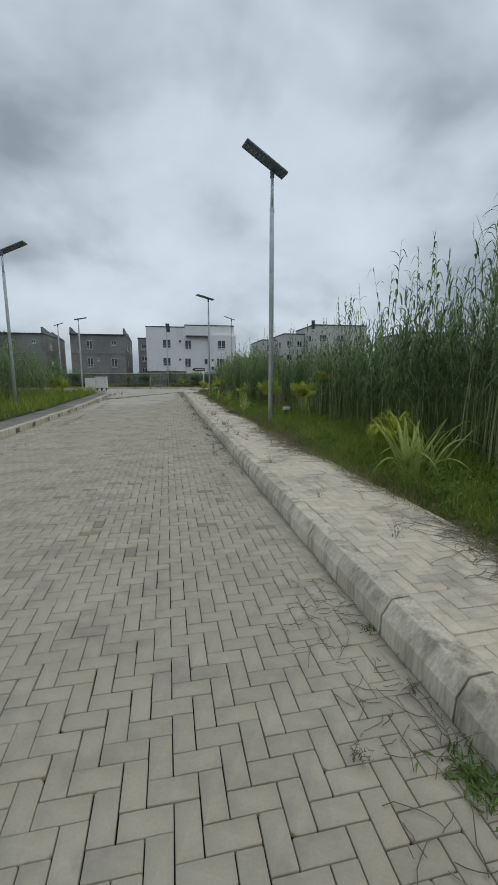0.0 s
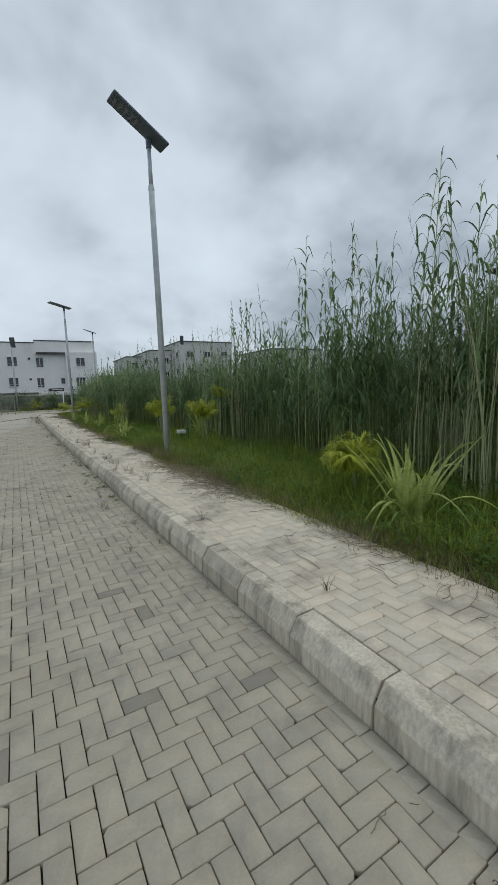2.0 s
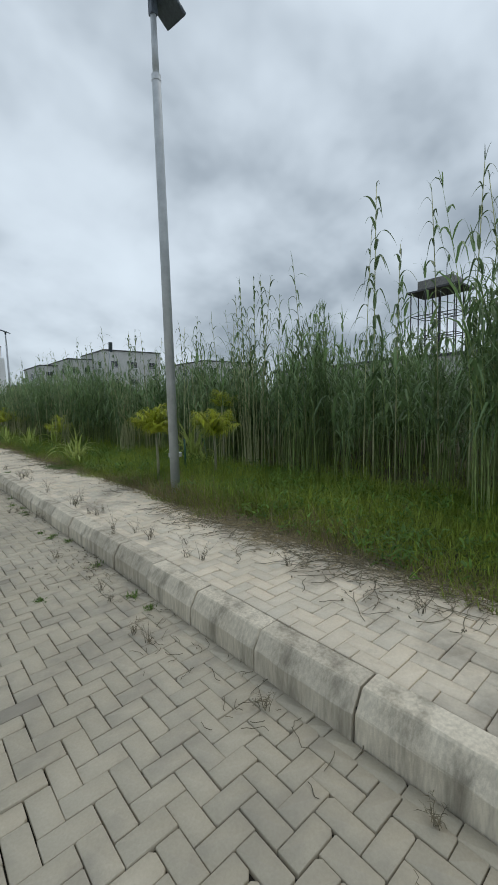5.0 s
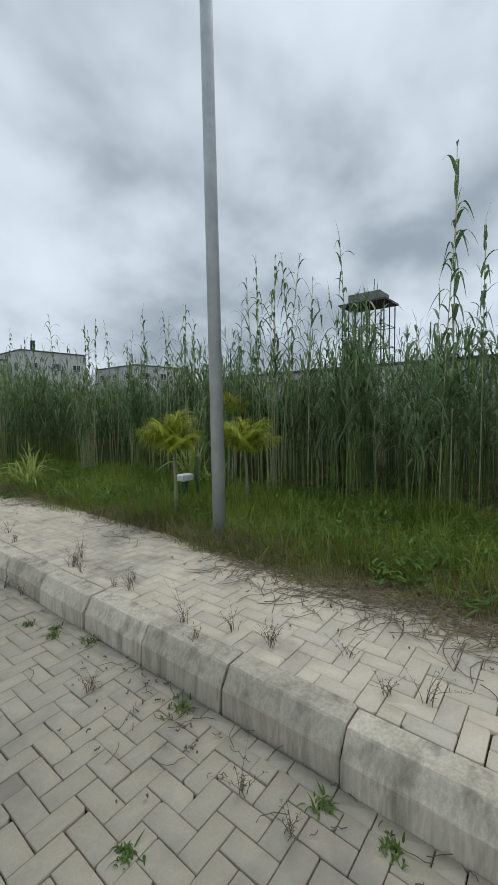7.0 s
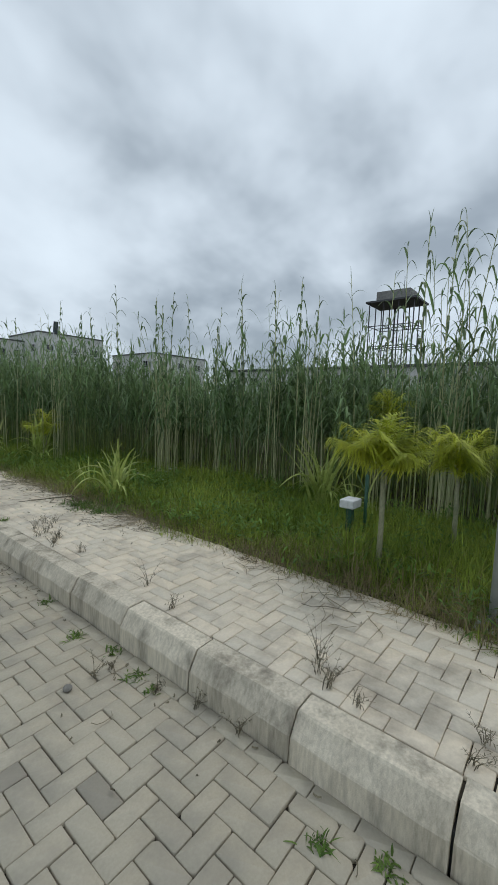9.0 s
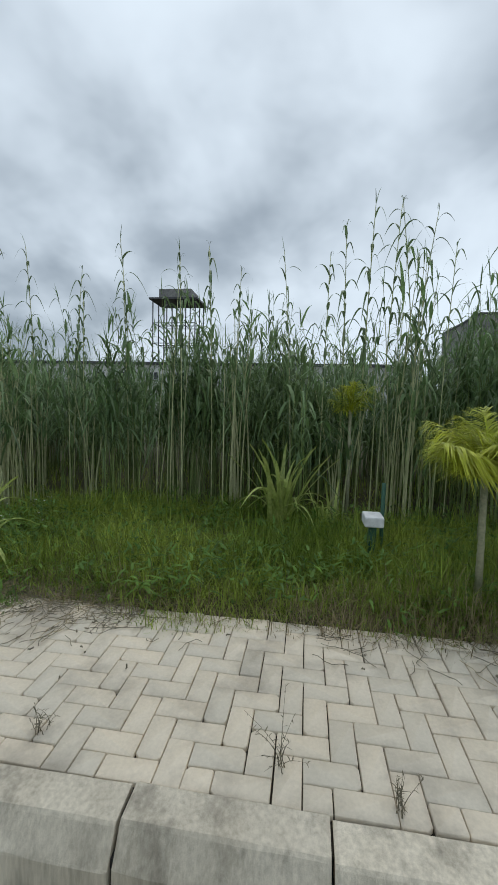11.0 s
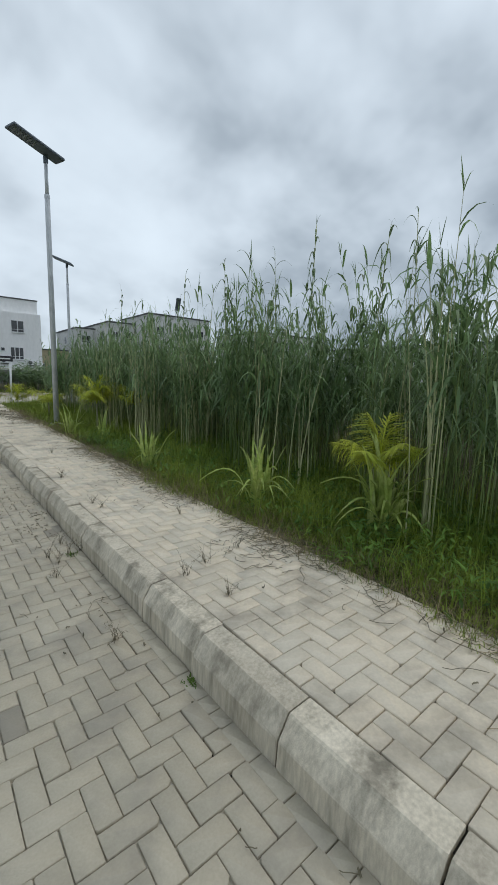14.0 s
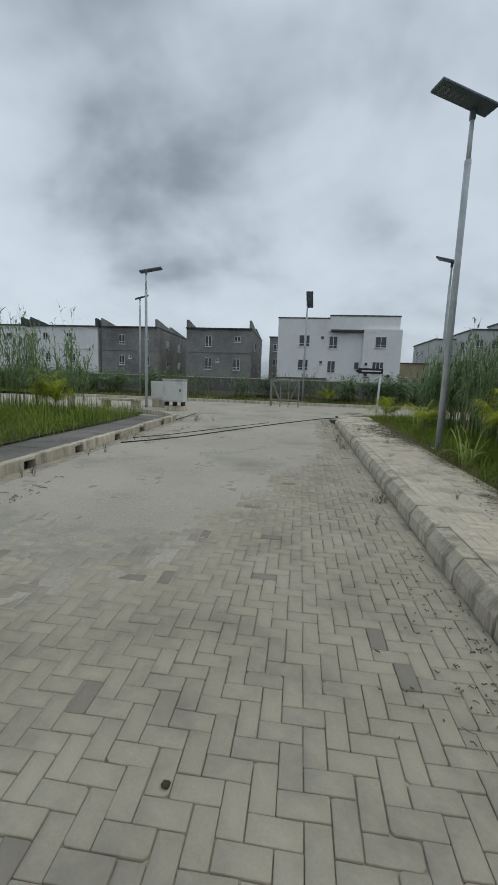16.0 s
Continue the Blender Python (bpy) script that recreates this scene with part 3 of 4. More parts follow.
boxed("gutter_box", (wx(124), wx(128) - 0.02, 1.5, 2.2, 7.7, 8.5), "trim", white_house)
for zx, zy, w, h, yy, p in ((245, 246, 1.3, 1.4, 0, 2), (243, 347, 1.25, 1.35, 0, 2), (323, 232, 0.42, 0.45, 0, 1), (321, 334, 0.4, 0.42, 0, 1),
                            (371, 250, 1.0, 1.5, 0.1, 2), (367, 352, 1.0, 1.5, 0.1, 2), (477, 345, 0.6, 0.95, 0.1, 1), (514, 338, 0.42, 0.45, -0.56, 1),
                            (570, 248, 1.3, 1.35, -0.56, 2), (564, 351, 1.35, 1.4, -0.56, 3)):
    window(white_house, wx(zx), wz(zy), w, h, yy, p)


def air_unit(x, y, z):
    ob = tagged(empty("air_conditioner", x, y, z), "white outdoor air-conditioner unit on a wall bracket", "air conditioner", group="outdoor units")
    boxed("casing", (-0.42, 0.42, -0.32, 0, -0.28, 0.28), "frame", ob, bevel=0.03)
    part("fan_grille", tube(bmesh.new(), [(-0.1, -0.34, 0), (-0.1, -0.318, 0)], 0.22, 20), "trim", ob)
    boxed("bracket", (-0.4, 0.4, -0.3, 0.0, -0.34, -0.285), "trim", ob)
    return ob


air_unit(wx(517), 71.44, wz(381) - 0.55)
air_unit(wx(612), 71.44, wz(385) - 0.55)


def gx(zx):
    return -16.5 + (zx - 672) * 0.0363


def gz(zy):
    return 8.2 - (zy - 291) * 0.0357


def terrace(x0, x1, mat, wins, label, depth=14, top=8.15, fin_mat=None):
    """A flat-roofed block with raised slanting side walls."""
    ob = tagged(empty("terrace_house", x0, 72.3, -0.55), label, "house", group="terrace houses")
    w = x1 - x0
    boxed("wall", (0, w, 0, depth, 0, top), mat, ob)
    boxed("roof", (-0.05, w + 0.05, -0.25, depth, top, top + 0.16), "trim", ob)
    boxed("floor_band", (0, w, -0.07, 0, 5.15, 5.33), mat, ob, "projecting floor band")
    for xx in (0.0, w - 0.3):
        bm = bmesh.new()
        prof = ((0, top + 0.1), (0, top + 1.15), (depth * 0.42, top + 0.45), (depth * 0.42, top + 0.9), (depth, top + 0.2), (depth, top + 0.1))
        a = [bm.verts.new((xx, -0.02 + p[0], p[1])) for p in prof]
        b = [bm.verts.new((xx + 0.3, -0.02 + p[0], p[1])) for p in prof]
        bm.faces.new(a)
        bm.faces.new(b[::-1])
        for k in range(len(prof)):
            bm.faces.new((a[k], b[k], b[(k + 1) % len(prof)], a[(k + 1) % len(prof)]))
        bmesh.ops.recalc_face_normals(bm, faces=bm.faces)
        part("parapet", bm, fin_mat or mat, ob, "slanting parapet")
    for zx, zy, ww, hh in wins:
        window(ob, gx(zx) - x0, gz(zy), ww, hh, 0.0)
    side = pose(0, 0, 0, 0, 0, 90)
    for yy, zz in ((4.0, 6.3), (4.2, 3.6), (9.5, 6.3), (9.5, 3.6)):
        window(ob, yy, zz, 0.9, 1.0, -w - 0.02, 2, side)
    return ob


GREY_HOUSE = "unfinished grey rendered terrace house with white window frames"
terrace(gx(672), gx(910), "grey", ((754, 336, 0.85, 1.4), (860, 327, 0.75, 0.7), (754, 416, 0.85, 1.5), (858, 417, 0.9, 1.45), (788, 404, 0.45, 0.45)), GREY_HOUSE)
terrace(gx(345), gx(562), "grey", ((426, 335, 0.85, 1.3), (425, 412, 0.75, 1.3), (523, 412, 0.6, 1.3), (456, 400, 0.4, 0.4), (521, 325, 0.5, 0.6)), GREY_HOUSE)
terrace(gx(60), gx(330), "white", ((121, 330, 0.65, 1.0), (216, 325, 0.7, 0.65), (130, 410, 0.7, 1.2), (230, 410, 0.7, 1.2)), "white rendered terrace house with dark slanting roof walls", fin_mat="trim")
terrace(gx(-260), gx(30), "white", ((-100, 330, 0.7, 1.0), (-30, 330, 0.7, 0.7), (-90, 410, 0.7, 1.2)), "white rendered terrace house with dark slanting roof walls", fin_mat="trim")


def block(name, x0, x1, y0, y1, z, mat, label, cols, rows, face="-y", first_z=1.6):
    """A plain house block with rows of windows on its faces and a coping."""
    ob = tagged(empty(name, (x0 + x1) / 2, y0, 0), label, "house")
    w, d = x1 - x0, y1 - y0
    boxed("wall", (-w / 2, w / 2, 0, d, 0, z), mat, ob)
    boxed("roof", (-w / 2 - 0.12, w / 2 + 0.12, -0.12, d + 0.12, z, z + 0.2), "trim", ob)
    step = (z - 1.0) / rows
    for r in range(rows):
        for c in range(cols):
            window(ob, -w / 2 + w * (c + 0.5) / cols, first_z + r * step + 0.2, min(1.3, w / cols * 0.45), 1.2, -0.01)
            if face == "-x":
                window(ob, -d * (c + 0.5) / cols, first_z + r * step + 0.2, min(1.2, d / cols * 0.4), 1.2, -w / 2 - 0.01, 2, pose(0, 0, 0, 0, 0, -90))
    return ob


block("grey_block", -7.6, -5.2, 92, 104, 8.6, "grey", "unfinished grey block with open storeys", 1, 3)
block("grey_block", -6.1, -4.0, 116, 126, 8.2, "grey", "unfinished grey block far behind the houses", 1, 3)
ROW = "pale rendered row house rising behind the reeds"
block("row_house", 26.3, 37.0, 75, 86, 10.3, "pale", ROW, 3, 3, "-x")
block("row_house", 21.8, 26.0, 80, 92, 9.0, "pale", ROW, 2, 3, "-x")
block("row_house", 18.6, 21.6, 86, 98, 8.2, "pale", ROW, 1, 3, "-x")
block("row_house", 41.0, 53.0, 66, 78, 8.4, "pale", ROW, 3, 3, "-x")
block("ochre_house", 13.2, 18.4, 88, 98, 4.5, "ochre", "ochre rendered low house with open bays", 4, 1)
block("grey_villa", 46, 58, -22, -4.5, 11.5, "grey", "dark grey house seen through the reeds", 3, 3, "-x")
long_house = tagged(empty("long_building", 56, 0, 0), "long pale low building with a dark roof edge", "building")
boxed("wall", (0, 9, -1, 62, 0, 6.9), "pale", long_house)
boxed("roof", (-0.35, 9.3, -1.3, 62.3, 6.9, 7.3), "trim", long_house, "dark flat roof edge")
for k in range(15):
    window(long_house, -(2 + k * 4.1), 5.2, 1.5, 1.4, -0.02, 2, pose(0, 0, 0, 0, 0, -90))

# boundary wall behind the far verge
fence = tagged(empty("boundary_wall", 0, 60, 0), "dark weathered blockwork boundary wall", "wall", kind="structure")
for k in range(-18, 18):
    boxed("wall_panel", (k * 3.4, k * 3.4 + 3.16, 0, 0.16, 0, 1.36), "fence", fence)
    boxed("pillar", (k * 3.4 + 3.15, k * 3.4 + 3.41, -0.05, 0.21, 0, 1.4), "fence", fence)
boxed("coping", (-61.2, 61.2, -0.06, 0.22, 1.4, 1.48), "kerb", fence)

# ---- tank tower ----
tower = tagged(empty("tank_tower", 62.5, 33.3, -0.6), "steel water-tank tower with a grey tank on a dark deck", "tower")
for i in range(4):
    for j in range(3):
        part("column", tube(bmesh.new(), [(-2.4 + j * 2.4, -3.3 + i * 2.2, 0), (-2.4 + j * 2.4, -3.3 + i * 2.2, 17.4)], 0.09, 6), "trim", tower)
for z in (8.0, 11.0, 14.0):
    for i in range(4):
        part("beam", tube(bmesh.new(), [(-2.5, -3.3 + i * 2.2, z), (2.5, -3.3 + i * 2.2, z)], 0.06, 6), "trim", tower)
    for j in range(3):
        part("beam", tube(bmesh.new(), [(-2.4 + j * 2.4, -3.4, z), (-2.4 + j * 2.4, 3.4, z)], 0.06, 6), "trim", tower)
boxed("deck", (-2.9, 2.9, -3.75, 3.75, 17.4, 17.65), "trim", tower, "dark overhanging deck")
boxed("tank", (-2.0, 2.0, -2.5, 2.5, 17.65, 19.1), "grey", tower, "grey panel tank", bevel=0.04)
part("pipe", tube(bmesh.new(), [(2.5, 1.2, 0), (2.5, 1.2, 17.5)], 0.14, 10), "trim", tower)
part("mast", tube(bmesh.new(), [(0, -0.9, 19.3), (0, -0.9, 21.4)], 0.04, 6), "trim", tower)

# ---- corner things ----
cab = tagged(empty("utility_cabinet", -5.55, 36.2, 0.0), "pale painted utility cabinet on a dark open stand", "cabinet")
boxed("body", (-0.45, 0.45, -0.3, 0.3, 0.38, 1.3), "box", cab, bevel=0.02)
boxed("plinth", (-0.36, 0.45, -0.26, 0.26, 0.0, 0.2), "kerb", cab, bevel=0.01)
for xx in (-0.36, 0.0, 0.36):
    boxed("leg", (xx - 0.04, xx + 0.04, -0.22, 0.22, 0.2, 0.38), "rubber", cab)
door = boxed("door", (-0.41, 0.41, -0.325, -0.301, 0.44, 1.25), "box", cab, bevel=0.006)
boxed("handle", (0.3, 0.34, -0.35, -0.326, 0.8, 0.95), "trim", door)
boxed("cap", (-0.48, 0.48, -0.34, 0.33, 1.3, 1.34), "box", cab, bevel=0.008)
cab2 = tagged(empty("utility_cabinet", -6.75, 37.6, 0.0), "smaller pale utility cabinet behind the large one", "cabinet")
boxed("body", (-0.38, 0.38, -0.2, 0.2, 0.35, 1.2), "box", cab2, bevel=0.02)
boxed("plinth", (-0.34, 0.34, -0.16, 0.16, 0.0, 0.35), "kerb", cab2, bevel=0.01)
boxed("door", (-0.33, 0.33, -0.222, -0.201, 0.42, 1.14), "box", cab2)
bench = tagged(empty("concrete_slab", -8.1, 36.4, 0.0), "pale concrete slab lying on two blocks", "slab")
boxed("top", (-0.9, 0.9, -0.3, 0.3, 0.32, 0.42), "kerb", bench, bevel=0.01)
for xx in (-0.7, 0.7):
    boxed("block", (xx - 0.12, xx + 0.12, -0.25, 0.25, 0.0, 0.32), "kerb", bench)

post = tagged(empty("arrow_sign", 2.95, 36.6, 0.0), "black arrow road sign on a white steel post", "sign")
part("post", tube(bmesh.new(), [(0, 0, -0.1), (0.06, 0, 2.05)], 0.04, 12), "frame", post, smooth=True)
bm = bmesh.new()
shape = ((-0.98, 0.0), (-0.8, 0.13), (-0.8, 0.11), (0.14, 0.11), (0.14, -0.11), (-0.8, -0.11), (-0.8, -0.13))
a = [bm.verts.new((p[0], -0.06, 1.93 + p[1])) for p in shape]
b = [bm.verts.new((p[0], -0.045, 1.93 + p[1])) for p in shape]
bm.faces.new(a)
bm.faces.new(b[::-1])
for k in range(len(shape)):
    bm.faces.new((a[k], b[k], b[(k + 1) % len(shape)], a[(k + 1) % len(shape)]))
board = part("arrow_board", bm, "sign", post, "black arrow board with a pale bar")
boxed("bar", (-0.72, 0.05, -0.066, -0.061, 1.905, 1.955), "frame", board)
base = tagged(empty("concrete_slab", 2.6, 34.9, 0.0), "broken pale concrete slab on the corner", "slab")
boxed("slab", (-0.7, 0.7, -0.5, 0.5, 0.0, 0.14), "kerb", base, bevel=0.03)

trestle = tagged(empty("scaffold_trestle", -1.2, 41.6, 0.0), "pale welded steel scaffold trestle with a ladder", "trestle")
for yy in (-0.35, 0.35):
    for xx in (-0.75, 0.75):
        part("leg", tube(bmesh.new(), [(xx, yy, 0), (xx, yy, 1.4)], 0.035, 8), "dull", trestle)
    part("rail", tube(bmesh.new(), [(-0.75, yy, 1.37), (0.75, yy, 1.37)], 0.03, 8), "dull", trestle)
    part("rail", tube(bmesh.new(), [(-0.75, yy, 0.35), (0.75, yy, 0.35)], 0.03, 8), "dull", trestle)
    part("brace", tube(bmesh.new(), [(-0.72, yy, 1.35), (-0.3, yy, 0.37)], 0.025, 8), "dull", trestle)
    part("brace", tube(bmesh.new(), [(0.72, yy, 1.35), (0.3, yy, 0.37)], 0.025, 8), "dull", trestle)
ladder = part("ladder", tube(tube(bmesh.new(), [(-0.22, -0.5, 0), (-0.22, -0.38, 1.45)], 0.025, 8), [(0.22, -0.5, 0), (0.22, -0.38, 1.45)], 0.025, 8), "dull", trestle)
for k in range(5):
    part("rung", tube(bmesh.new(), [(-0.22, -0.48 + k * 0.022, 0.22 + k * 0.26), (0.22, -0.48 + k * 0.022, 0.22 + k * 0.26)], 0.018, 6), "dull", ladder)

hose = [(-3.55, 27.6), (-3.1, 28.1), (-2.5, 28.9), (-1.9, 30.0), (-1.2, 31.3), (-0.4, 32.7), (0.4, 34.0), (1.1, 35.1), (1.8, 35.9)]
part_hose = part("cable", tube(bmesh.new(), [(x, y, 0.014) for x, y in hose], 0.015, 8), "rubber", smooth=True)
tagged(part_hose, "thick black cable lying across the paved road", "cable")
hose2 = part("cable", tube(bmesh.new(), [(x - 0.5 + 0.04 * k, y + 0.25, 0.010) for k, (x, y) in enumerate(hose[1:6])], 0.011, 8), "rubber", smooth=True)
tagged(hose2, "thin black cable lying across the paved road", "cable")

# ---- reeds ----


def reed_front(y):
    return np.interp(y, [-4, 4, 9, 11, 13.5, 16, 19, 23, 28, 36], [5.2, 5.15, 4.75, 4.95, 5.35, 5.05, 4.4, 3.95, 4.3, 4.7])


def reed_height(y):
    return np.interp(y, [-4, 1, 4, 7, 10, 13, 17, 21, 25, 30, 36], [2.9, 2.9, 2.8, 2.5, 2.15, 2.0, 1.95, 2.1, 2.1, 1.95, 1.7])


def reed_mass(name, n, depth0, depth1, y0, y1, n_leaf, seed, sign=1, front=None, tall=None, label="", spread=1.0, thick=1.0, stem_mat="stem", low=0.34):
    r = np.random.default_rng(seed)
    knots = max(1, n // 8)
    which = r.integers(0, knots, n)
    y = r.uniform(y0, y1, knots)[which] + r.normal(0, 0.11, n)
    fx = (front or reed_front)(y)
    deep = (r.random(knots) ** 1.1)[which]
    x = fx + sign * (depth0 + (depth1 - depth0) * deep + 0.3 * np.sin(y * 2.3) + 0.2 * np.sin(y * 5.7) + r.normal(0, 0.09, n))
    h = (tall or reed_height)(y) * r.normal(0.93, 0.13, n).clip(0.5, 1.3)
    h *= r.normal(1.0, 0.11, knots).clip(0.7, 1.3)[which]
    h *= np.where(r.random(n) < 0.09, r.uniform(1.1, 1.42, n), 1.0)
    h *= 1 + 0.10 * np.sin(y * 1.9 + x) + 0.07 * np.sin(y * 4.3)
    h = np.minimum(h, (tall or reed_height)(y) * 1.42)
    base = np.stack((x, y, np.full(n, VERGE_Z - 0.03)), -1)
    turn, lean = r.uniform(0, 2 * math.pi, n), np.abs(r.normal(0, 0.10, n)) + 0.01
    v, q = stalks(base, turn, h, r.uniform(0.004, 0.0095, n) * thick, lean, 4)
    host = tagged(empty(name), label, "reeds", kind="stuff")
    tagged(link_mesh("stem", v, q, stem_mat, host), kind="stuff")
    vs, qs, off = [], [], 0
    for k in range(n_leaf):
        s = np.clip(low + (0.98 - low) * (k + r.random(n)) / n_leaf, 0, 0.99)
        p = on_stalk(base, turn, h, lean, s)
        ln = r.uniform(0.36, 0.74, n) * (0.75 + 0.45 * np.sin(np.pi * np.clip(s, 0, 1))) * spread
        vv, qq = blades(p, r.uniform(0, 2 * math.pi, n), r.uniform(0.95, 1.42, n), ln, r.uniform(0.024, 0.056, n) * spread, r.uniform(0.4, 1.5, n), 4)
        vs.append(vv)
        qs.append(qq + off)
        off += len(vv)
    # a narrow feathery tip
    p = on_stalk(base, turn, h, lean, np.full(n, 0.97))
    for k in range(3):
        vv, qq = blades(p, turn + r.normal(0, 0.7, n), r.uniform(1.15, 1.5, n), r.uniform(0.18, 0.4, n), r.uniform(0.01, 0.02, n), r.uniform(0.1, 0.7, n), 3)
        vs.append(vv)
        qs.append(qq + off)
        off += len(vv)
    tagged(link_mesh("leaf", np.concatenate(vs), np.concatenate(qs), "reed", host), kind="stuff")
    return host


REEDS = "dense bed of tall green reeds with pale stems"
reed_mass("reed_bed", 2500, 0.0, 1.5, -4, 35.0, 9, 11, label=REEDS, low=0.42)
reed_mass("reed_bed", 560, -0.15, 0.6, -4, 33, 5, 16, label="front row of pale bare reed stems", thick=1.7, stem_mat="stem_one", low=0.52)
reed_mass("reed_bed", 3600, 1.2, 4.2, -4, 35, 8, 12, tall=lambda y: 0.9 * reed_height(y), label=REEDS)
reed_mass("reed_bed", 2300, 4.0, 10.0, -4, 35, 7, 13, tall=lambda y: 0.85 * reed_height(y), label=REEDS, spread=1.25)
reed_mass("reed_bed", 2600, 0.2, 6.0, -4, 33, 7, 14, -1, lambda y: np.full_like(y, -6.6), lambda y: np.full_like(y, 2.1) + 0.7 * (np.abs(y - 29) < 4), "loose bed of reeds on the far side of the road", 1.1)
reed_mass("reed_bed", 2600, 0.0, 1.0, -26, 30, 6, 15, 1, lambda y: y, None, "dark reeds before the boundary wall", 1.3).matrix_basis = Matrix.Identity(4)
far = [o for o in scene.objects if o.name.startswith("reed_bed") and o["label"].startswith("dark reeds")][0]
far.matrix_basis = pose(0, 0, 0)
for o in far.children:
    n = len(o.data.vertices)
    co = np.empty(n * 3, np.float32)
    o.data.vertices.foreach_get("co", co)
    co = co.reshape(-1, 3)
    out = np.empty_like(co)
    out[:, 0] = co[:, 1] * 1.25
    out[:, 1] = 46.5 + (co[:, 0] - co[:, 1]) * 6.0
    out[:, 2] = 0.1 + co[:, 2] * 0.5
    o.data.vertices.foreach_set("co", out.ravel())
    o.data.update()


def reed(seed, height, turn=0.0):
    """One tall reed: a stem and single bent leaves."""
    r = random.Random(seed)
    ob = tagged(empty("reed"), "single tall green reed with long drooping leaves", "reed", group="tall reeds")
    lean = r.uniform(0.02, 0.08)
    pts = [(lean * height * (k / 8) ** 1.8, 0, height * k / 8) for k in range(9)]
    part("stem", tube(bmesh.new(), pts, [0.011 - 0.0008 * k for k in range(9)], 6), "stem_one", ob, smooth=True)
    n = 15
    for k in range(n):
        s = 0.5 + 0.49 * k / n
        one = np.array([[lean * height * s ** 1.8, 0, height * s]])
        arr = lambda v: np.array([v])
        v, q = blades(one, arr((k % 2) * math.pi + r.gauss(0, 0.6)), arr(r.uniform(1.0, 1.4)), arr(r.uniform(0.5, 0.85) * (1.25 - 0.55 * s)), arr(r.uniform(0.058, 0.092) * (1.3 - 0.75 * s)), arr(r.uniform(0.6, 1.5)), 7)
        link_mesh("leaf", v, q, "reed_one", ob, smooth=True)
    one = np.array([pts[-1]])
    for k in range(2):
        v, q = blades(one, arr(r.uniform(0, 6.28)), arr(1.35), arr(r.uniform(0.22, 0.36)), arr(0.014), arr(r.uniform(0.2, 0.9)), 6)
        link_mesh("leaf", v, q, "reed_one", ob, smooth=True)
    return ob


proto = [reed(s, 4.0) for s in range(1, 6)]
TALL = {
    5.4: ((5.8, 3.75), (7.4, 3.3), (9.5, 3.6), (17.3, 3.2),),
    5.5: ((6.1, 3.9), (6.5, 4.45), (7.6, 3.75), (8.05, 3.95), (9.4, 4.35), (10.7, 3.6), (11.4, 3.15), (11.65, 3.67), (12.3, 3.57), (12.75, 3.1), (13.1, 3.1), (13.85, 2.9), (14.1, 3.3), (14.5, 3.14), (14.65, 3.1), (15.15, 3.35), (15.85, 2.7), (16, 3.05), (16.5, 3.25), (17.2, 3.4), (17.65, 3.5), (3.5, 3.9),),
    5.55: ((6.85, 4.35), (8.45, 3.9), (12.05, 3.6),),
    5.6: ((9.1, 3.5), (12.5, 3.4),),
    5.45: ((11.8, 3.55), (15.2, 3),),
    5.2: ((18.5, 3.65), (19.1, 2.85), (19.55, 3.35), (20.2, 3.3), (21.3, 3.7), (22, 3.4), (4.3, 4), (5.1, 3.6),),
    5.1: ((23.3, 3.4),),
    4.9: ((24.75, 3.45), (27, 3), (28.1, 3.5), (29.7, 2.9),),
    5.9: ((4.6, 4.1),),
    6.2: ((7.9, 3.9),),
}
spots = [(x, y, h) for x, run in TALL.items() for y, h in run]
for k, (x, y, h) in enumerate(spots):
    s = h / 4.0 if k < len(proto) else h / 4.0 / proto[k % len(proto)].scale.x
    m = pose(x, y, VERGE_Z - 0.02, 0, 0, (k * 137) % 360) @ Matrix.Diagonal((s, s, s, 1))
    if k < len(proto):
        proto[k].matrix_basis = m
    else:
        copy_thing(proto[k % len(proto)], m)

# ---- grass ----


def grass(name, n, x0, x1, y0, y1, h0, h1, seed, mat="grass", label="", z=VERGE_Z, edge=None, width=0.008):
    r = np.random.default_rng(seed)
    y = r.uniform(y0, y1, n)
    u = r.random(n)
    lo = x0 + (0.07 * np.sin(y * 1.7) + 0.05 * np.sin(y * 4.9 + 1) if edge else 0)
    x = lo + (x1 - lo) * u
    clump = 0.8 + 0.32 * np.sin(x * 3.1 + 1.3 * np.sin(y * 1.1)) * np.sin(y * 2.3 + x) + 0.22 * np.sin(x * 9.7 + 2 * np.sin(y * 3.3)) * np.sin(y * 7.9)
    h = r.uniform(h0, h1, n) * clump
    if edge:
        h *= np.clip(0.35 + (x - lo) * 1.6, 0.35, 1.0)
    v, q = blades(np.stack((x, y, np.full(n, z - 0.02)), -1), r.uniform(0, 6.283, n), r.uniform(0.8, 1.5, n), h, r.uniform(0.6, 1.3, n) * width, r.uniform(0.1, 0.8, n), 2)
    return tagged(link_mesh(name, v, q, mat), label, "grass", kind="stuff")


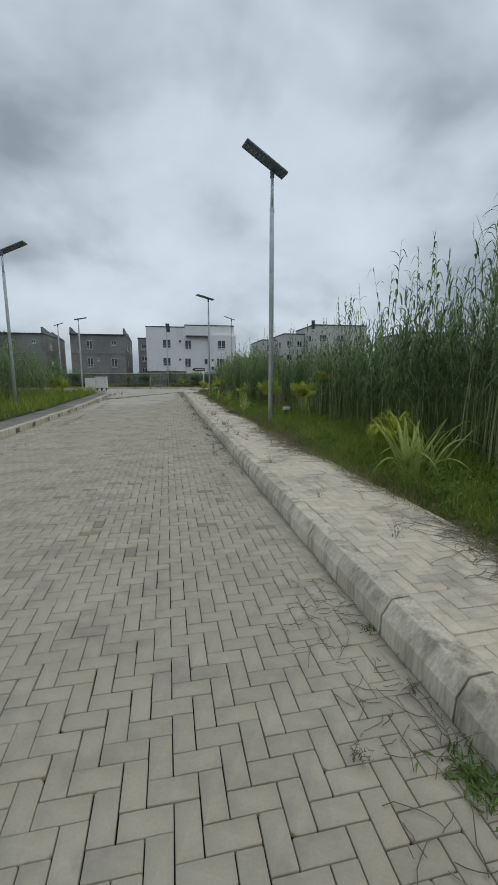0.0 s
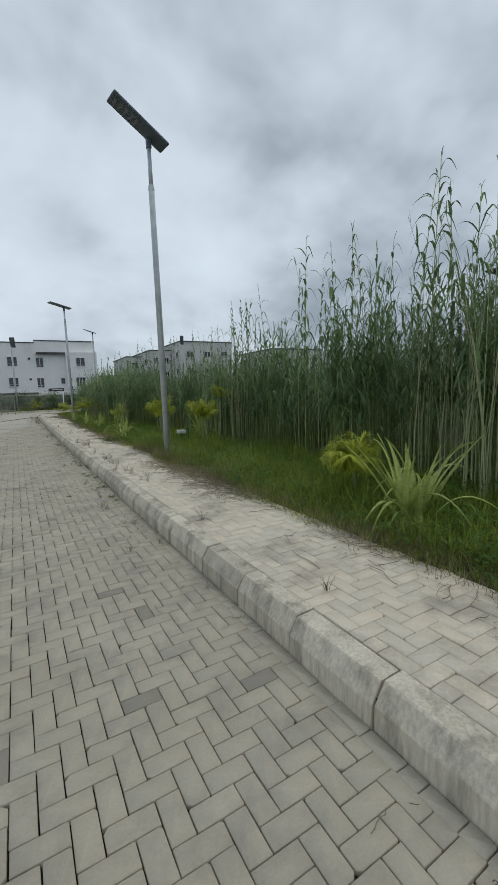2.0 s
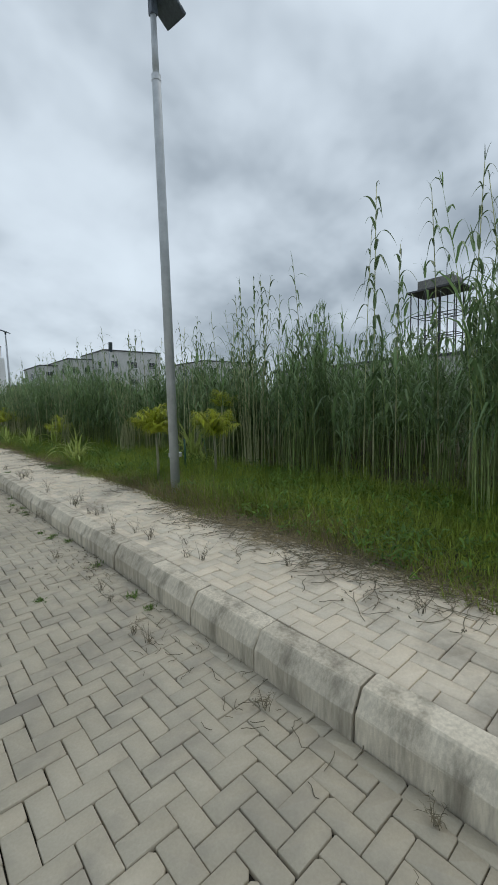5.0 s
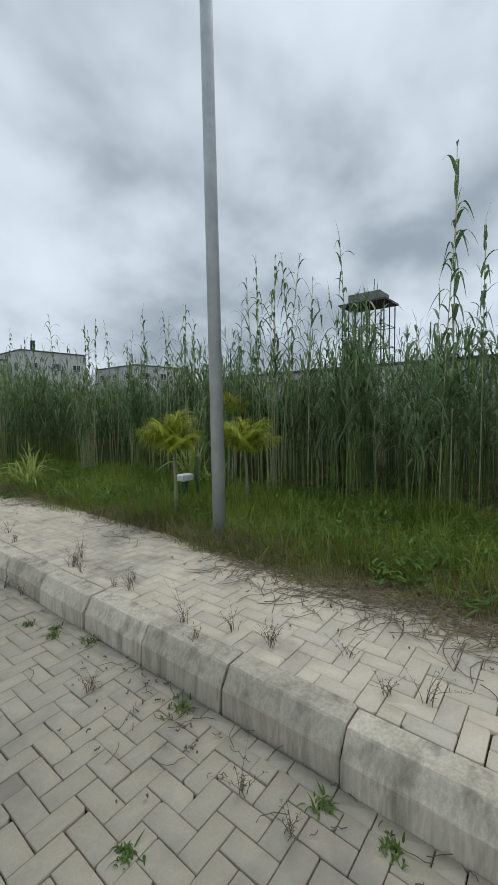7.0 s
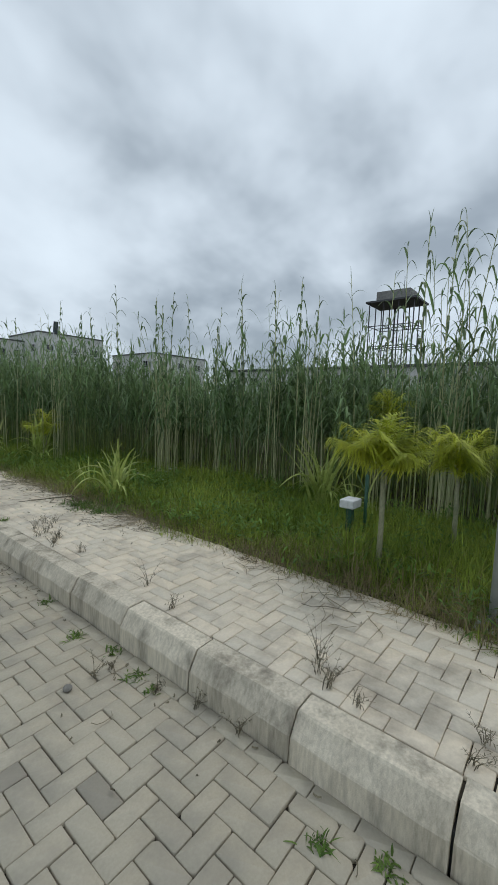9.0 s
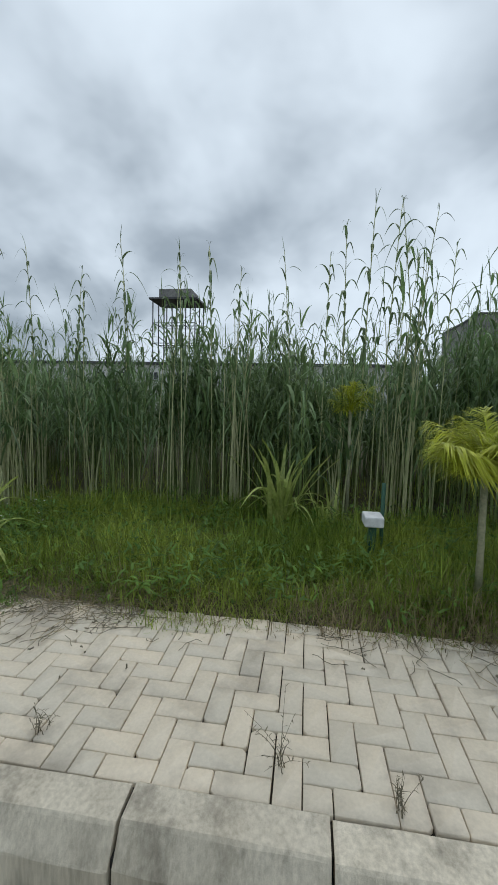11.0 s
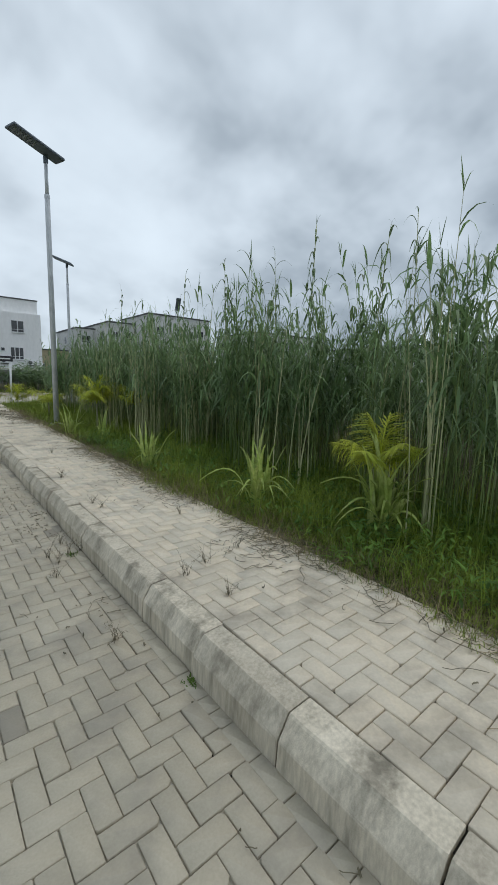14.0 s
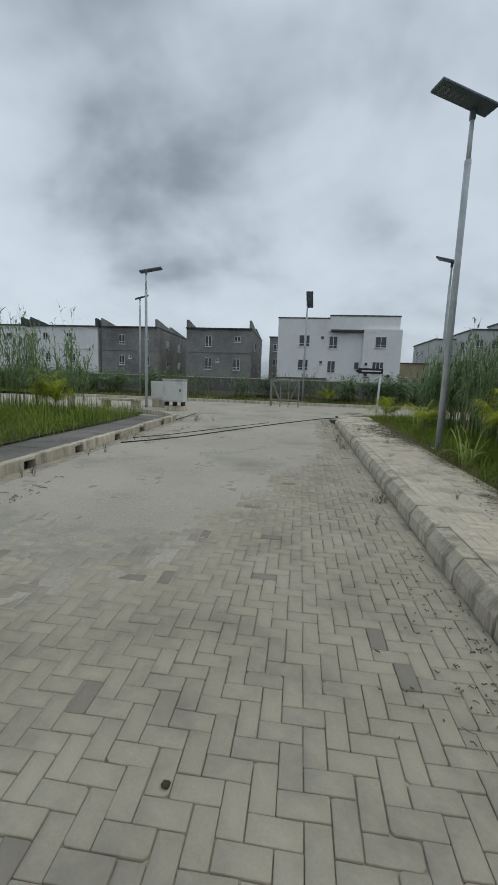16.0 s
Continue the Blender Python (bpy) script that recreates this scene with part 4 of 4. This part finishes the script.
grass("grass", 172000, 2.66, 5.3, -3, 24, 0.18, 0.44, 21, label="lush uneven green grass along the verge", edge=True)
grass("grass", 22000, 2.72, 5.0, 24, 35.2, 0.18, 0.42, 22, label="lush green grass along the far verge", edge=True, width=0.014)
grass("grass", 12000, 5.0, 8.0, 0, 30, 0.2, 0.5, 23, label="green grass under the reeds", width=0.014)
grass("grass", 34000, -10.5, -4.78, 4, 32, 0.45, 1.05, 24, label="lush grass beyond the drain slabs", width=0.02)
grass("grass", 9000, -26, 26, 43.4, 47, 0.2, 0.5, 25, label="grass of the far verge", z=0.1, width=0.035)
grass("tall_grass", 12000, 2.9, 5.2, 0.5, 30, 0.4, 0.72, 28, label="long loose grass blades standing above the verge grass", width=0.011)
grass("dry_grass", 19000, 2.62, 3.1, -2, 32, 0.1, 0.34, 26, "dry", "dry brown grass fringe beside the walkway", width=0.006)
grass("dry_grass", 6000, 2.72, 3.25, 1.0, 21.0, 0.14, 0.38, 34, "dry", "straw-coloured blades standing in the verge grass", width=0.005)
grass("dry_grass", 700, 2.7, 3.2, 10.5, 11.4, 0.15, 0.4, 27, "dry", "dry straw tuft at the foot of the lamp pole", width=0.006)

grass("dry_grass", 3200, 2.72, 3.35, 8.0, 13.0, 0.2, 0.55, 29, "dry", "long straw-coloured grass leaning over the walkway edge", width=0.006)
grass("tall_grass", 700, 3.45, 3.76, 12.05, 12.7, 0.34, 0.5, 31, label="grass standing round the small white box", width=0.009)
grass("tall_grass", 5000, 2.95, 4.2, 9.0, 13.5, 0.35, 0.62, 30, label="taller grass round the young palms", width=0.009)


def leafy(name, n, x0, x1, y0, y1, seed, label):
    """Low broad leaves in patches among the grass."""
    r = np.random.default_rng(seed)
    knots = n // 26
    which = r.integers(0, knots, n)
    x = r.uniform(x0, x1, knots)[which] + r.normal(0, 0.09, n)
    y = r.uniform(y0, y1, knots)[which] + r.normal(0, 0.11, n)
    z = VERGE_Z + r.uniform(0.02, 0.30, n) * r.uniform(0.4, 1.0, knots)[which]
    v, q = blades(np.stack((x, y, z), -1), r.uniform(0, 6.283, n), r.uniform(0.0, 1.0, n), r.uniform(0.05, 0.12, n), r.uniform(0.015, 0.034, n), r.uniform(0.1, 0.7, n), 3)
    return tagged(link_mesh(name, v, q, "cover"), label, "ground cover", kind="stuff")


leafy("leafy_weeds", 26000, 2.85, 5.2, 0.5, 25, 41, "patches of low broad-leaved weeds in the verge grass")


def litter(name, n, x0, x1, y0, y1, z, seed, label, mat="twig", l0=0.04, l1=0.24, w=0.0035):
    """Thin strands lying flat, with small bends."""
    r = np.random.default_rng(seed)
    segs = 5
    yc = r.uniform(y0, y1, n)
    dens = np.sin(yc * 0.9) + 0.6 * np.sin(yc * 2.7) + r.normal(0, 0.6, n) > 0.0
    yc = yc[dens]
    n = len(yc)
    xc = x1 - (x1 - x0) * np.abs(r.normal(0, 0.27, n)).clip(0, 1.1)
    a, ln = r.uniform(0, 6.283, n), r.uniform(l0, l1, n)
    turn = a[:, None] + np.cumsum(r.normal(0, 0.35, (n, segs + 1)), 1)
    step = (ln / segs)[:, None]
    px = xc[:, None] + np.cumsum(np.cos(turn) * step, 1)
    py = yc[:, None] + np.cumsum(np.sin(turn) * step, 1)
    pz = np.full_like(px, z + 0.006) + np.abs(r.normal(0, 0.006, px.shape))
    mid = np.stack((px, py, pz), -1)
    side = np.stack((-np.sin(turn), np.cos(turn), 0 * turn), -1) * w / 2
    top = mid + np.array([0, 0, w * 0.8])
    v = np.stack((mid - side, top, mid + side), 2).reshape(-1, 3)
    i0 = (np.arange(n)[:, None] * (segs + 1) + np.arange(segs)[None, :]) * 3
    q = np.concatenate([np.stack((i0 + k, i0 + k + 1, i0 + k + 4, i0 + k + 3), -1).reshape(-1, 4) for k in range(2)])
    return tagged(link_mesh(name, v, q, mat), label, "litter", kind="stuff")


litter("dry_runners", 7200, 2.1, 2.88, 0, 30, WALK_Z, 31, "dry brown grass runners lying over the walkway edge")
litter("straw", 3600, 2.3, 2.88, 0, 30, WALK_Z, 32, "pale straw scattered on the walkway edge", "dry", 0.05, 0.25, 0.003)
litter("dry_runners", 520, 0.7, 1.48, -1, 20, 0.0, 33, "dry brown runners lying by the kerb foot", "twig", 0.03, 0.15)
litter("straw", 1500, 2.25, 2.95, 8.4, 12.0, WALK_Z, 39, "orange-brown straw scattered round the lamp foot", "dry", 0.06, 0.3, 0.004)
litter("straw", 2200, 2.0, 2.85, 17.8, 20.8, WALK_Z, 35, "reddish brown grass litter heaped on the walkway", "twig", 0.05, 0.2, 0.004)
litter("dry_runners", 420, 1.2, 2.8, 29, 36, WALK_Z, 34, "dry litter heaped at the corner", "twig", 0.1, 0.5, 0.008)

litter("dry_runners", 62, 0.7, 1.46, 0.9, 3.0, 0.0, 43, "long dry runners creeping over the pavers by the kerb", "twig", 0.10, 0.34, 0.0035)
litter("dry_runners", 46, 0.9, 1.46, 19.6, 20.9, 0.0, 44, "tangled dry runners lying at the kerb foot", "twig", 0.08, 0.3, 0.0035)
litter("dry_runners", 1050, 1.95, 2.86, 0.5, 12.0, WALK_Z, 45, "long brown runners creeping over the walkway", "twig", 0.12, 0.42, 0.0045)
litter("dry_runners", 260, 2.2, 2.82, 17.2, 20.6, WALK_Z, 46, "long brown runners creeping over the walkway", "twig", 0.12, 0.4, 0.005)
litter("leaf_crumbs", 800, 0.5, 1.48, 9.5, 23, 0.002, 36, "dark crumbs of dead leaf in the joints by the kerb", "twig", 0.01, 0.035, 0.008)
litter("leaf_crumbs", 900, 1.72, 2.7, 4, 30, WALK_Z + 0.002, 37, "dark crumbs of dead leaf on the walkway", "twig", 0.01, 0.035, 0.008)

fr = np.random.default_rng(61)
nf = 240
knot = np.stack((fr.uniform(3.0, 4.3, 14), fr.uniform(15.5, 17.4, 14)), -1)[fr.integers(0, 14, nf // 3)]
spot = np.repeat(np.concatenate((knot + fr.normal(0, 0.13, knot.shape), fr.uniform(0.36, 0.5, (nf // 3, 1))), -1), 3, axis=0)
fv, fq = blades(spot, np.tile(np.array([0.0, 2.09, 4.19]), nf // 3), np.full(nf, 0.25), np.full(nf, 0.014), np.full(nf, 0.014), np.full(nf, 0.2), 2)
tagged(link_mesh("white_flowers", fv, fq, "frame"), "scattered tiny white flowers among the verge weeds", "flowers", kind="stuff")

# ---- verge plants ----


def leaf_mesh(seed, length, width, droop, rise):
    r = random.Random(seed)
    arr = lambda v: np.array([v])
    v, q = blades(np.zeros((1, 3)), arr(0.0), arr(rise), arr(length), arr(width), arr(droop), 9)
    v = v.reshape(10, 2, 3)
    mid = v.mean(1, keepdims=True)
    mid[:, :, 2] -= width * 0.18
    rows = np.concatenate((v[:, :1], mid, v[:, 1:]), 1)
    q = [(3 * k + c, 3 * k + c + 1, 3 * k + c + 4, 3 * k + c + 3) for k in range(9) for c in (0, 1)]
    ob = link_mesh("leaf", rows.reshape(-1, 3), q, "lily", smooth=True)
    me = ob.data
    bpy.data.objects.remove(ob)
    return me


LEAVES = [leaf_mesh(k, 0.70 + 0.09 * (k % 4), 0.042 + 0.007 * (k % 3), 0.20 + 0.085 * k, 1.14 + 0.06 * (k % 6)) for k in range(9)]


def strap_plant(x, y, size, count, seed, label):
    r = random.Random(seed)
    ob = tagged(empty("strap_leaf_plant", x, y, VERGE_Z), label, "plant", group="strap-leaved plants")
    for k in range(count):
        lf = new("leaf", LEAVES[r.randrange(9)])
        lf.parent = ob
        s = size * r.uniform(0.7, 1.15)
        lf.matrix_basis = pose(r.gauss(0, 0.05), r.gauss(0, 0.05), -0.01, 0, r.uniform(-18, 6), r.uniform(0, 360)) @ Matrix.Diagonal((s, s, s, 1))
    return ob


STRAP = "clump of arching pale green strap leaves in the grass"
for k, (x, y, s, c) in enumerate(((3.3, 5.05, 1.15, 44), (3.75, 5.35, 1.25, 14), (3.11, 15.35, 1.1, 34), (4.75, 13.15, 1.2, 46), (3.22, 16.3, 0.6, 9), (3.25, 20.1, 1.05, 40),
                                  (3.02, 22.3, 0.9, 22), (2.95, 26.0, 0.9, 20), (3.62, 18.85, 1.25, 36), (3.4, 25.2, 0.8, 16), (3.6, 31.0, 0.9, 22), (4.7, 12.7, 0.8, 18))):
    strap_plant(x, y, s * 1.26, c, 50 + k, STRAP)


def frond_mesh(seed, length):
    """A feathered frond: a bent midrib with pairs of leaflets."""
    r = np.random.default_rng(seed)
    n = 34
    s = np.linspace(0.12, 1, n)
    rise, droop = 1.2, 0.36
    px, pz = length * s * math.cos(rise) * (1 + 0.25 * droop * s), length * (s * math.sin(rise) - droop * s * s)
    base = np.stack((px, 0 * px, pz), -1)
    base = np.concatenate((base, base))
    side = np.concatenate((np.full(n, 1.0), np.full(n, -1.0)))
    ss = np.concatenate((s, s))
    ln = length * (0.13 + 0.27 * np.sin(np.pi * np.clip(ss, 0, 1) ** 0.8))
    v, q = blades(base, side * (1.15 - 0.55 * ss) + r.normal(0, 0.08, 2 * n), r.uniform(0.1, 0.5, 2 * n), ln, np.full(2 * n, 0.018), r.uniform(0.1, 0.75, 2 * n), 3)
    rib, rq = blades(np.zeros((1, 3)), np.zeros(1), np.array([rise]), np.array([length]), np.array([0.022]), np.array([droop]), 8)
    ob = link_mesh("frond", np.concatenate((v, rib)), np.concatenate((q, rq + len(v))), "palm", smooth=True)
    me = ob.data
    bpy.data.objects.remove(ob)
    return me


FRONDS = [frond_mesh(k, 0.62 + 0.06 * k) for k in range(5)]


def young_palm(x, y, trunk, size, count, seed, label):
    r = random.Random(seed)
    ob = tagged(empty("young_palm", x, y, VERGE_Z), label, "palm", group="young palms")
    part("trunk", tube(bmesh.new(), [(0, 0, -0.05), (0.01, 0, trunk * 0.5), (0, 0.01, trunk)], [0.026, 0.02, 0.016], 10), "palm_stem", ob, smooth=True)
    for k in range(count):
        fr = new("frond", FRONDS[r.randrange(5)])
        fr.parent = ob
        s = size * r.uniform(0.8, 1.15)
        fr.matrix_basis = pose(0, 0, trunk - 0.02 - r.random() * 0.08, 0, r.uniform(-20, 34), k * 137.5) @ Matrix.Diagonal((s, s, s, 1))
    return ob


PALM = "young yellow-green palm with feathered fronds"
for k, (x, y, tr, s, c) in enumerate(((3.18, 11.8, 0.92, 0.72, 38), (4.05, 11.45, 0.82, 0.8, 24), (5.0, 12.45, 1.25, 0.7, 10), (3.75, 6.2, 0.40, 0.76, 44), (3.85, 19.05, 0.6, 0.85, 14),
                                      (3.61, 26.3, 0.7, 1.15, 16), (4.4, 25.9, 0.7, 1.1, 12), (3.4, 29.9, 0.5, 1.0, 12), (-7.2, 30.5, 0.6, 1.3, 16), (-6.6, 30.0, 0.5, 1.2, 14),
                                      (3.1, 33.0, 0.3, 1.2, 12), (1.2, 44.2, 0.25, 1.3, 10))):
    young_palm(x, y, tr, s, c, 80 + k, PALM)

meter = tagged(empty("meter_box", 3.84, 12.36, VERGE_Z), "small white plastic box on an added short green stand in grass", "box")
# the stand is added; its dark green replaces the shading below the lid
boxed("body", (-0.035, 0.035, -0.03, 0.03, 0.0, 0.345), "pipe", meter, "added short dark green stand for the shading under the lid", bevel=0.006)
boxed("lid", (-0.1, 0.1, -0.075, 0.075, 0.335, 0.42), "frame", meter, bevel=0.012)
pipe = part("pipe", tube(bmesh.new(), [(3.98, 12.26, VERGE_Z), (3.98, 12.26, 0.86)], 0.017, 10), "pipe", smooth=True)
tagged(pipe, "short upright green plastic pipe in grass", "pipe")

# ---- weeds on the paving ----


def weed(x, y, z, size, seed, dry=True, label=""):
    r = np.random.default_rng(seed)
    n = 8 if dry else 16
    ob = tagged(empty("dry_weed" if dry else "green_weed", x, y, z), label, "weed", group="weeds in the joints")
    if dry:
        base, turn = np.zeros((n, 3)), r.uniform(0, 6.283, n)
        base[:, :2] += r.normal(0, 0.012, (n, 2))
        h, lean = r.uniform(0.45, 1.0, n) * size, r.uniform(0.25, 1.2, n)
        v, q = stalks(base, turn, h, np.full(n, 0.0021), lean, 4)
        tagged(link_mesh("stalk", v, q, "twig", ob), kind="stuff")
        vs, qs, off = [], [], 0
        for k in range(7):
            p = on_stalk(base, turn, h, lean, r.uniform(0.3, 1.0, n))
            vv, qq = blades(p, r.uniform(0, 6.283, n), r.uniform(0.2, 1.2, n), r.uniform(0.012, 0.03, n), r.uniform(0.003, 0.008, n), r.uniform(0, 0.8, n), 2)
            vs.append(vv)
            qs.append(qq + off)
            off += len(vv)
        tagged(link_mesh("seed_head", np.concatenate(vs), np.concatenate(qs), "twig", ob), kind="stuff")
    else:
        n = 44
        base = np.zeros((n, 3))
        base[:, :2] += r.normal(0, size * 0.28, (n, 2))
        v, q = blades(base, r.uniform(0, 6.283, n), r.uniform(0.4, 1.4, n), r.uniform(0.3, 0.8, n) * size, r.uniform(0.006, 0.015, n), r.uniform(0.2, 0.9, n), 3)
        tagged(link_mesh("leaf", v, q, "weed", ob), kind="stuff")
    return ob


DRY = "dry brown twiggy weed growing from a paver joint"
GREEN = "small green weed growing at the kerb foot"
wr = random.Random(5)
walk_weeds = [(2.3, 8.17), (1.82, 9.78), (1.82, 6.46), (1.85, 8.89), (2.34, 7.14), (1.72, 10.07), (1.82, 9.5), (1.99, 9.14), (1.89, 8.72), (1.76, 11.48),
              (1.8, 10.73), (1.84, 12.96), (1.83, 13.87), (1.73, 14.18), (1.74, 12.58), (1.83, 11.57), (1.75, 11.32), (1.76, 10.87), (1.93, 11.62), (1.78, 15.73),
              (1.74, 15.68), (1.97, 14.89), (1.95, 14.71), (1.86, 14.6), (1.75, 14.52), (1.86, 14.36), (1.82, 14.78), (1.89, 18.79), (1.81, 19.16), (1.84, 20.88),
              (2.36, 19.34), (2.02, 19.25), (2.4, 20.3), (1.8, 22.3), (2.1, 24.0), (1.9, 26.5), (2.2, 28.2), (1.85, 30.1), (1.9, 4.6), (2.1, 3.4)]
for k, (x, y) in enumerate(walk_weeds):
    weed(x, y, WALK_Z, wr.uniform(0.10, 0.21), 200 + k, True, DRY)
    if k % 4 == 1:
        weed(x + wr.gauss(0, 0.07), y + wr.gauss(0, 0.1), WALK_Z, wr.uniform(0.06, 0.14), 260 + k, True, DRY)
green_weeds = [(1.45, 1.56), (1.4, 1.74), (1.43, 1.62), (1.44, 1.66), (1.46, 2.6), (1.39, 8.98), (1.44, 10.69), (1.41, 9.77), (0.85, 9.43), (1.41, 8.71), (1.34, 10.97), (1.3, 11.25), (1.39, 11.05),
               (1.44, 12.76), (1.36, 13.07), (1.4, 12.47), (1.39, 12.31), (1.44, 13.64), (1.46, 18.52), (1.42, 20.41), (1.36, 30.5), (1.45, 32.2)]
for k, (x, y) in enumerate(green_weeds):
    weed(x, y, 0.0, 0.17 if k < 4 else wr.uniform(0.06, 0.1), 300 + k, False, GREEN)
weed(1.70, 15.28, WALK_Z, 0.1, 330, False, "small green tuft growing behind the kerb")
road_weeds = [(1.0, 1.84), (1.42, 1.8), (1.17, 8.48), (1.19, 8.33), (1.35, 7.43), (1.1, 6.6), (1.41, 6.64), (1.24, 9.02), (1.25, 9.25), (1.2, 10.27),
              (1.34, 12.63), (1.4, 12.28), (1.47, 11.77), (1.45, 12.05), (1.24, 12.64), (1.19, 20.08), (1.28, 19.08), (1.16, 23.59), (1.3, 26.0), (1.42, 2.1)]
for k, (x, y) in enumerate(road_weeds):
    weed(x, y, 0.0, wr.uniform(0.08, 0.16), 340 + k, True, DRY)
for k in range(34):
    weed(2.7 + wr.gauss(0, 0.11), 15.12 + wr.gauss(0, 0.17), WALK_Z - 0.01, 0.18, 400 + k, False, "dark green weed spreading over the walkway edge")
for k, (x, y, s) in enumerate(((1.32, 20.5, 0.17), (1.38, 17.2, 0.12), (1.36, 24.4, 0.18), (1.3, 28.4, 0.25), (1.25, 29.3, 0.3))):
    for j in range(5):
        weed(x + wr.gauss(0, 0.07), y + wr.gauss(0, 0.12), 0.0, s, 560 + 5 * k + j, True, "dry twiggy weed clump beside the kerb")
branch = part("fallen_branch", tube(tube(bmesh.new(), [(2.1, 15.92, 0.233), (2.3, 15.86, 0.238), (2.54, 15.78, 0.243), (2.78, 15.64, 0.253)], [0.004, 0.007, 0.008, 0.006], 6),
                                    [(2.5, 15.79, 0.243), (2.37, 15.64, 0.233), (2.5, 15.5, 0.243), (2.74, 15.5, 0.253)], [0.006, 0.006, 0.005, 0.004], 6), "twig", smooth=True)
tagged(branch, "thin dry forked branch lying on the walkway", "branch")
for k, (x, y, s) in enumerate(((-3.5, 32.3, 0.35), (-3.2, 32.6, 0.4), (-3.0, 32.9, 0.35), (1.2, 32.5, 0.3), (1.3, 33.4, 0.3), (1.15, 31.0, 0.25), (2.0, 34.5, 0.3), (-3.6, 27.9, 0.25), (-3.55, 26.5, 0.2), (-3.6, 24.6, 0.2))):
    for j in range(3):
        weed(x + wr.gauss(0, 0.15), y + wr.gauss(0, 0.2), 0.0, s, 460 + 3 * k + j, True, "dry weed heap beside the road")

def pebble(x, y, z, size, mat, label, category, flat=0.7):
    """A small rounded lump, dented by its own seed."""
    r = random.Random(int(x * 100 + y * 1000))
    bm = bmesh.new()
    bmesh.ops.create_icosphere(bm, subdivisions=2, radius=size)
    for v in bm.verts:
        v.co *= r.uniform(0.88, 1.1)
        v.co.z *= flat
    ob = part(category, bm, mat, smooth=True)
    ob.matrix_basis = pose(x, y, z + size * flat * 0.8, 0, 0, r.uniform(0, 360))
    return tagged(ob, label, category)


pebble(1.09, 12.64, 0.0, 0.026, "slab", "dark rounded stone lying on the paved road", "stone")
pebble(-0.14, 20.58, 0.0, 0.018, "soil", "small clod of dark soil on the paved road", "clod", 0.5)
lv, lq = blades(np.array([[1.74, 15.56, WALK_Z + 0.006]]), np.array([0.9]), np.array([0.06]), np.array([0.055]), np.array([0.04]), np.array([0.1]), 4)
tagged(link_mesh("fallen_leaf", lv, lq, "brown"), "small dead brown leaf lying on the walkway", "leaf")

# ---- blown sand over the far pavers ----
gx_n, gy_n = 47, 141
sx, sy = np.meshgrid(np.linspace(-3.58, 1.3, gx_n), np.linspace(13.0, 35.2, gy_n), indexing="ij")
start = 16.5 + 1.5 * (sx + 3.6) + 1.2 * np.sin(sx * 1.7)
cover = np.clip((sy - start) / 4.0, 0, 1) * np.clip((1.3 - sx) / 0.6, 0, 1)
sz = -0.0155 + 0.019 * cover + 0.0022 * (np.sin(sx * 5.1 + 2 * np.sin(sy * 1.3)) * np.sin(sy * 2.9 + sx) + 0.8 * np.sin(sx * 11.3 + sy * 3.7) * np.sin(sy * 8.1))
idx = np.arange(gx_n * gy_n).reshape(gx_n, gy_n)
quads = np.stack((idx[:-1, :-1], idx[1:, :-1], idx[1:, 1:], idx[:-1, 1:]), -1).reshape(-1, 4)
tagged(link_mesh("sand_drift", np.stack((sx, sy, sz), -1).reshape(-1, 3), quads, "sand", smooth=True), "thin film of pale blown sand over the pavers", "sand", kind="stuff")
litter("dry_runners", 500, -3.55, -2.9, 8, 33, 0.004, 38, "dark crumbs and dry stalks along the drain kerb", "twig", 0.03, 0.14, 0.008)

# ---- pavers, last ----
pave(road, herringbone(ROAD_X0, KERB_X - 0.07, ROAD_Y0, ROAD_Y1 + 0.45, 0.463, 19.958, 0.097), 0.0, (0.2, 1.43, 1.4, 6.3), "road", "road_far", 0.097)
pave(walkway, herringbone(WALK_X0, WALK_X1 + 0.06, ROAD_Y0, ROAD_Y1 - 0.4, 1.69, 14.89), WALK_Z, (1.69, 2.75, 12.6, 18.0), "walk", "walk_far")

# ---- the road climbs gently beyond the walk, and the far street lies a little askew ----
RISE, SKEW = 0.0145, 0.0285


def climb(y):
    return RISE * np.maximum(0, y - 20.0)


for top in [o for o in scene.objects if o.parent is None and o.type in {"MESH", "EMPTY"} and o.name != "ground"]:
    y_top = top.location.y
    if top.get("kind") in ("structure", "stuff"):
        far_things = top.name.split(".")[0] in ("kerb_far", "boundary_wall")
        for o in [top, *top.children_recursive]:
            if o.type != "MESH":
                continue
            oy = y_top + (o.location.y if o is not top else 0)
            co = np.empty(len(o.data.vertices) * 3)
            o.data.vertices.foreach_get("co", co)
            co = co.reshape(-1, 3)
            if np.ptp(co[:, 1]) > 1.5 or o.data.users == 1 and abs(o.location.y) < 1e-6:
                co[:, 2] += climb(co[:, 1] + oy)
                if far_things:
                    co[:, 0] += SKEW * (co[:, 1] + oy - 19)
                o.data.vertices.foreach_set("co", co.ravel())
                o.data.update()
            else:
                o.location.z += float(climb(oy))
    elif top.type == "MESH":
        for v in top.data.vertices:
            v.co.z += float(climb(v.co.y + y_top))
    elif y_top > 20:
        top.location.z += float(climb(y_top))
        if y_top > 33.5 and top.location.x < 54:
            top.location.x += SKEW * (y_top - 19)
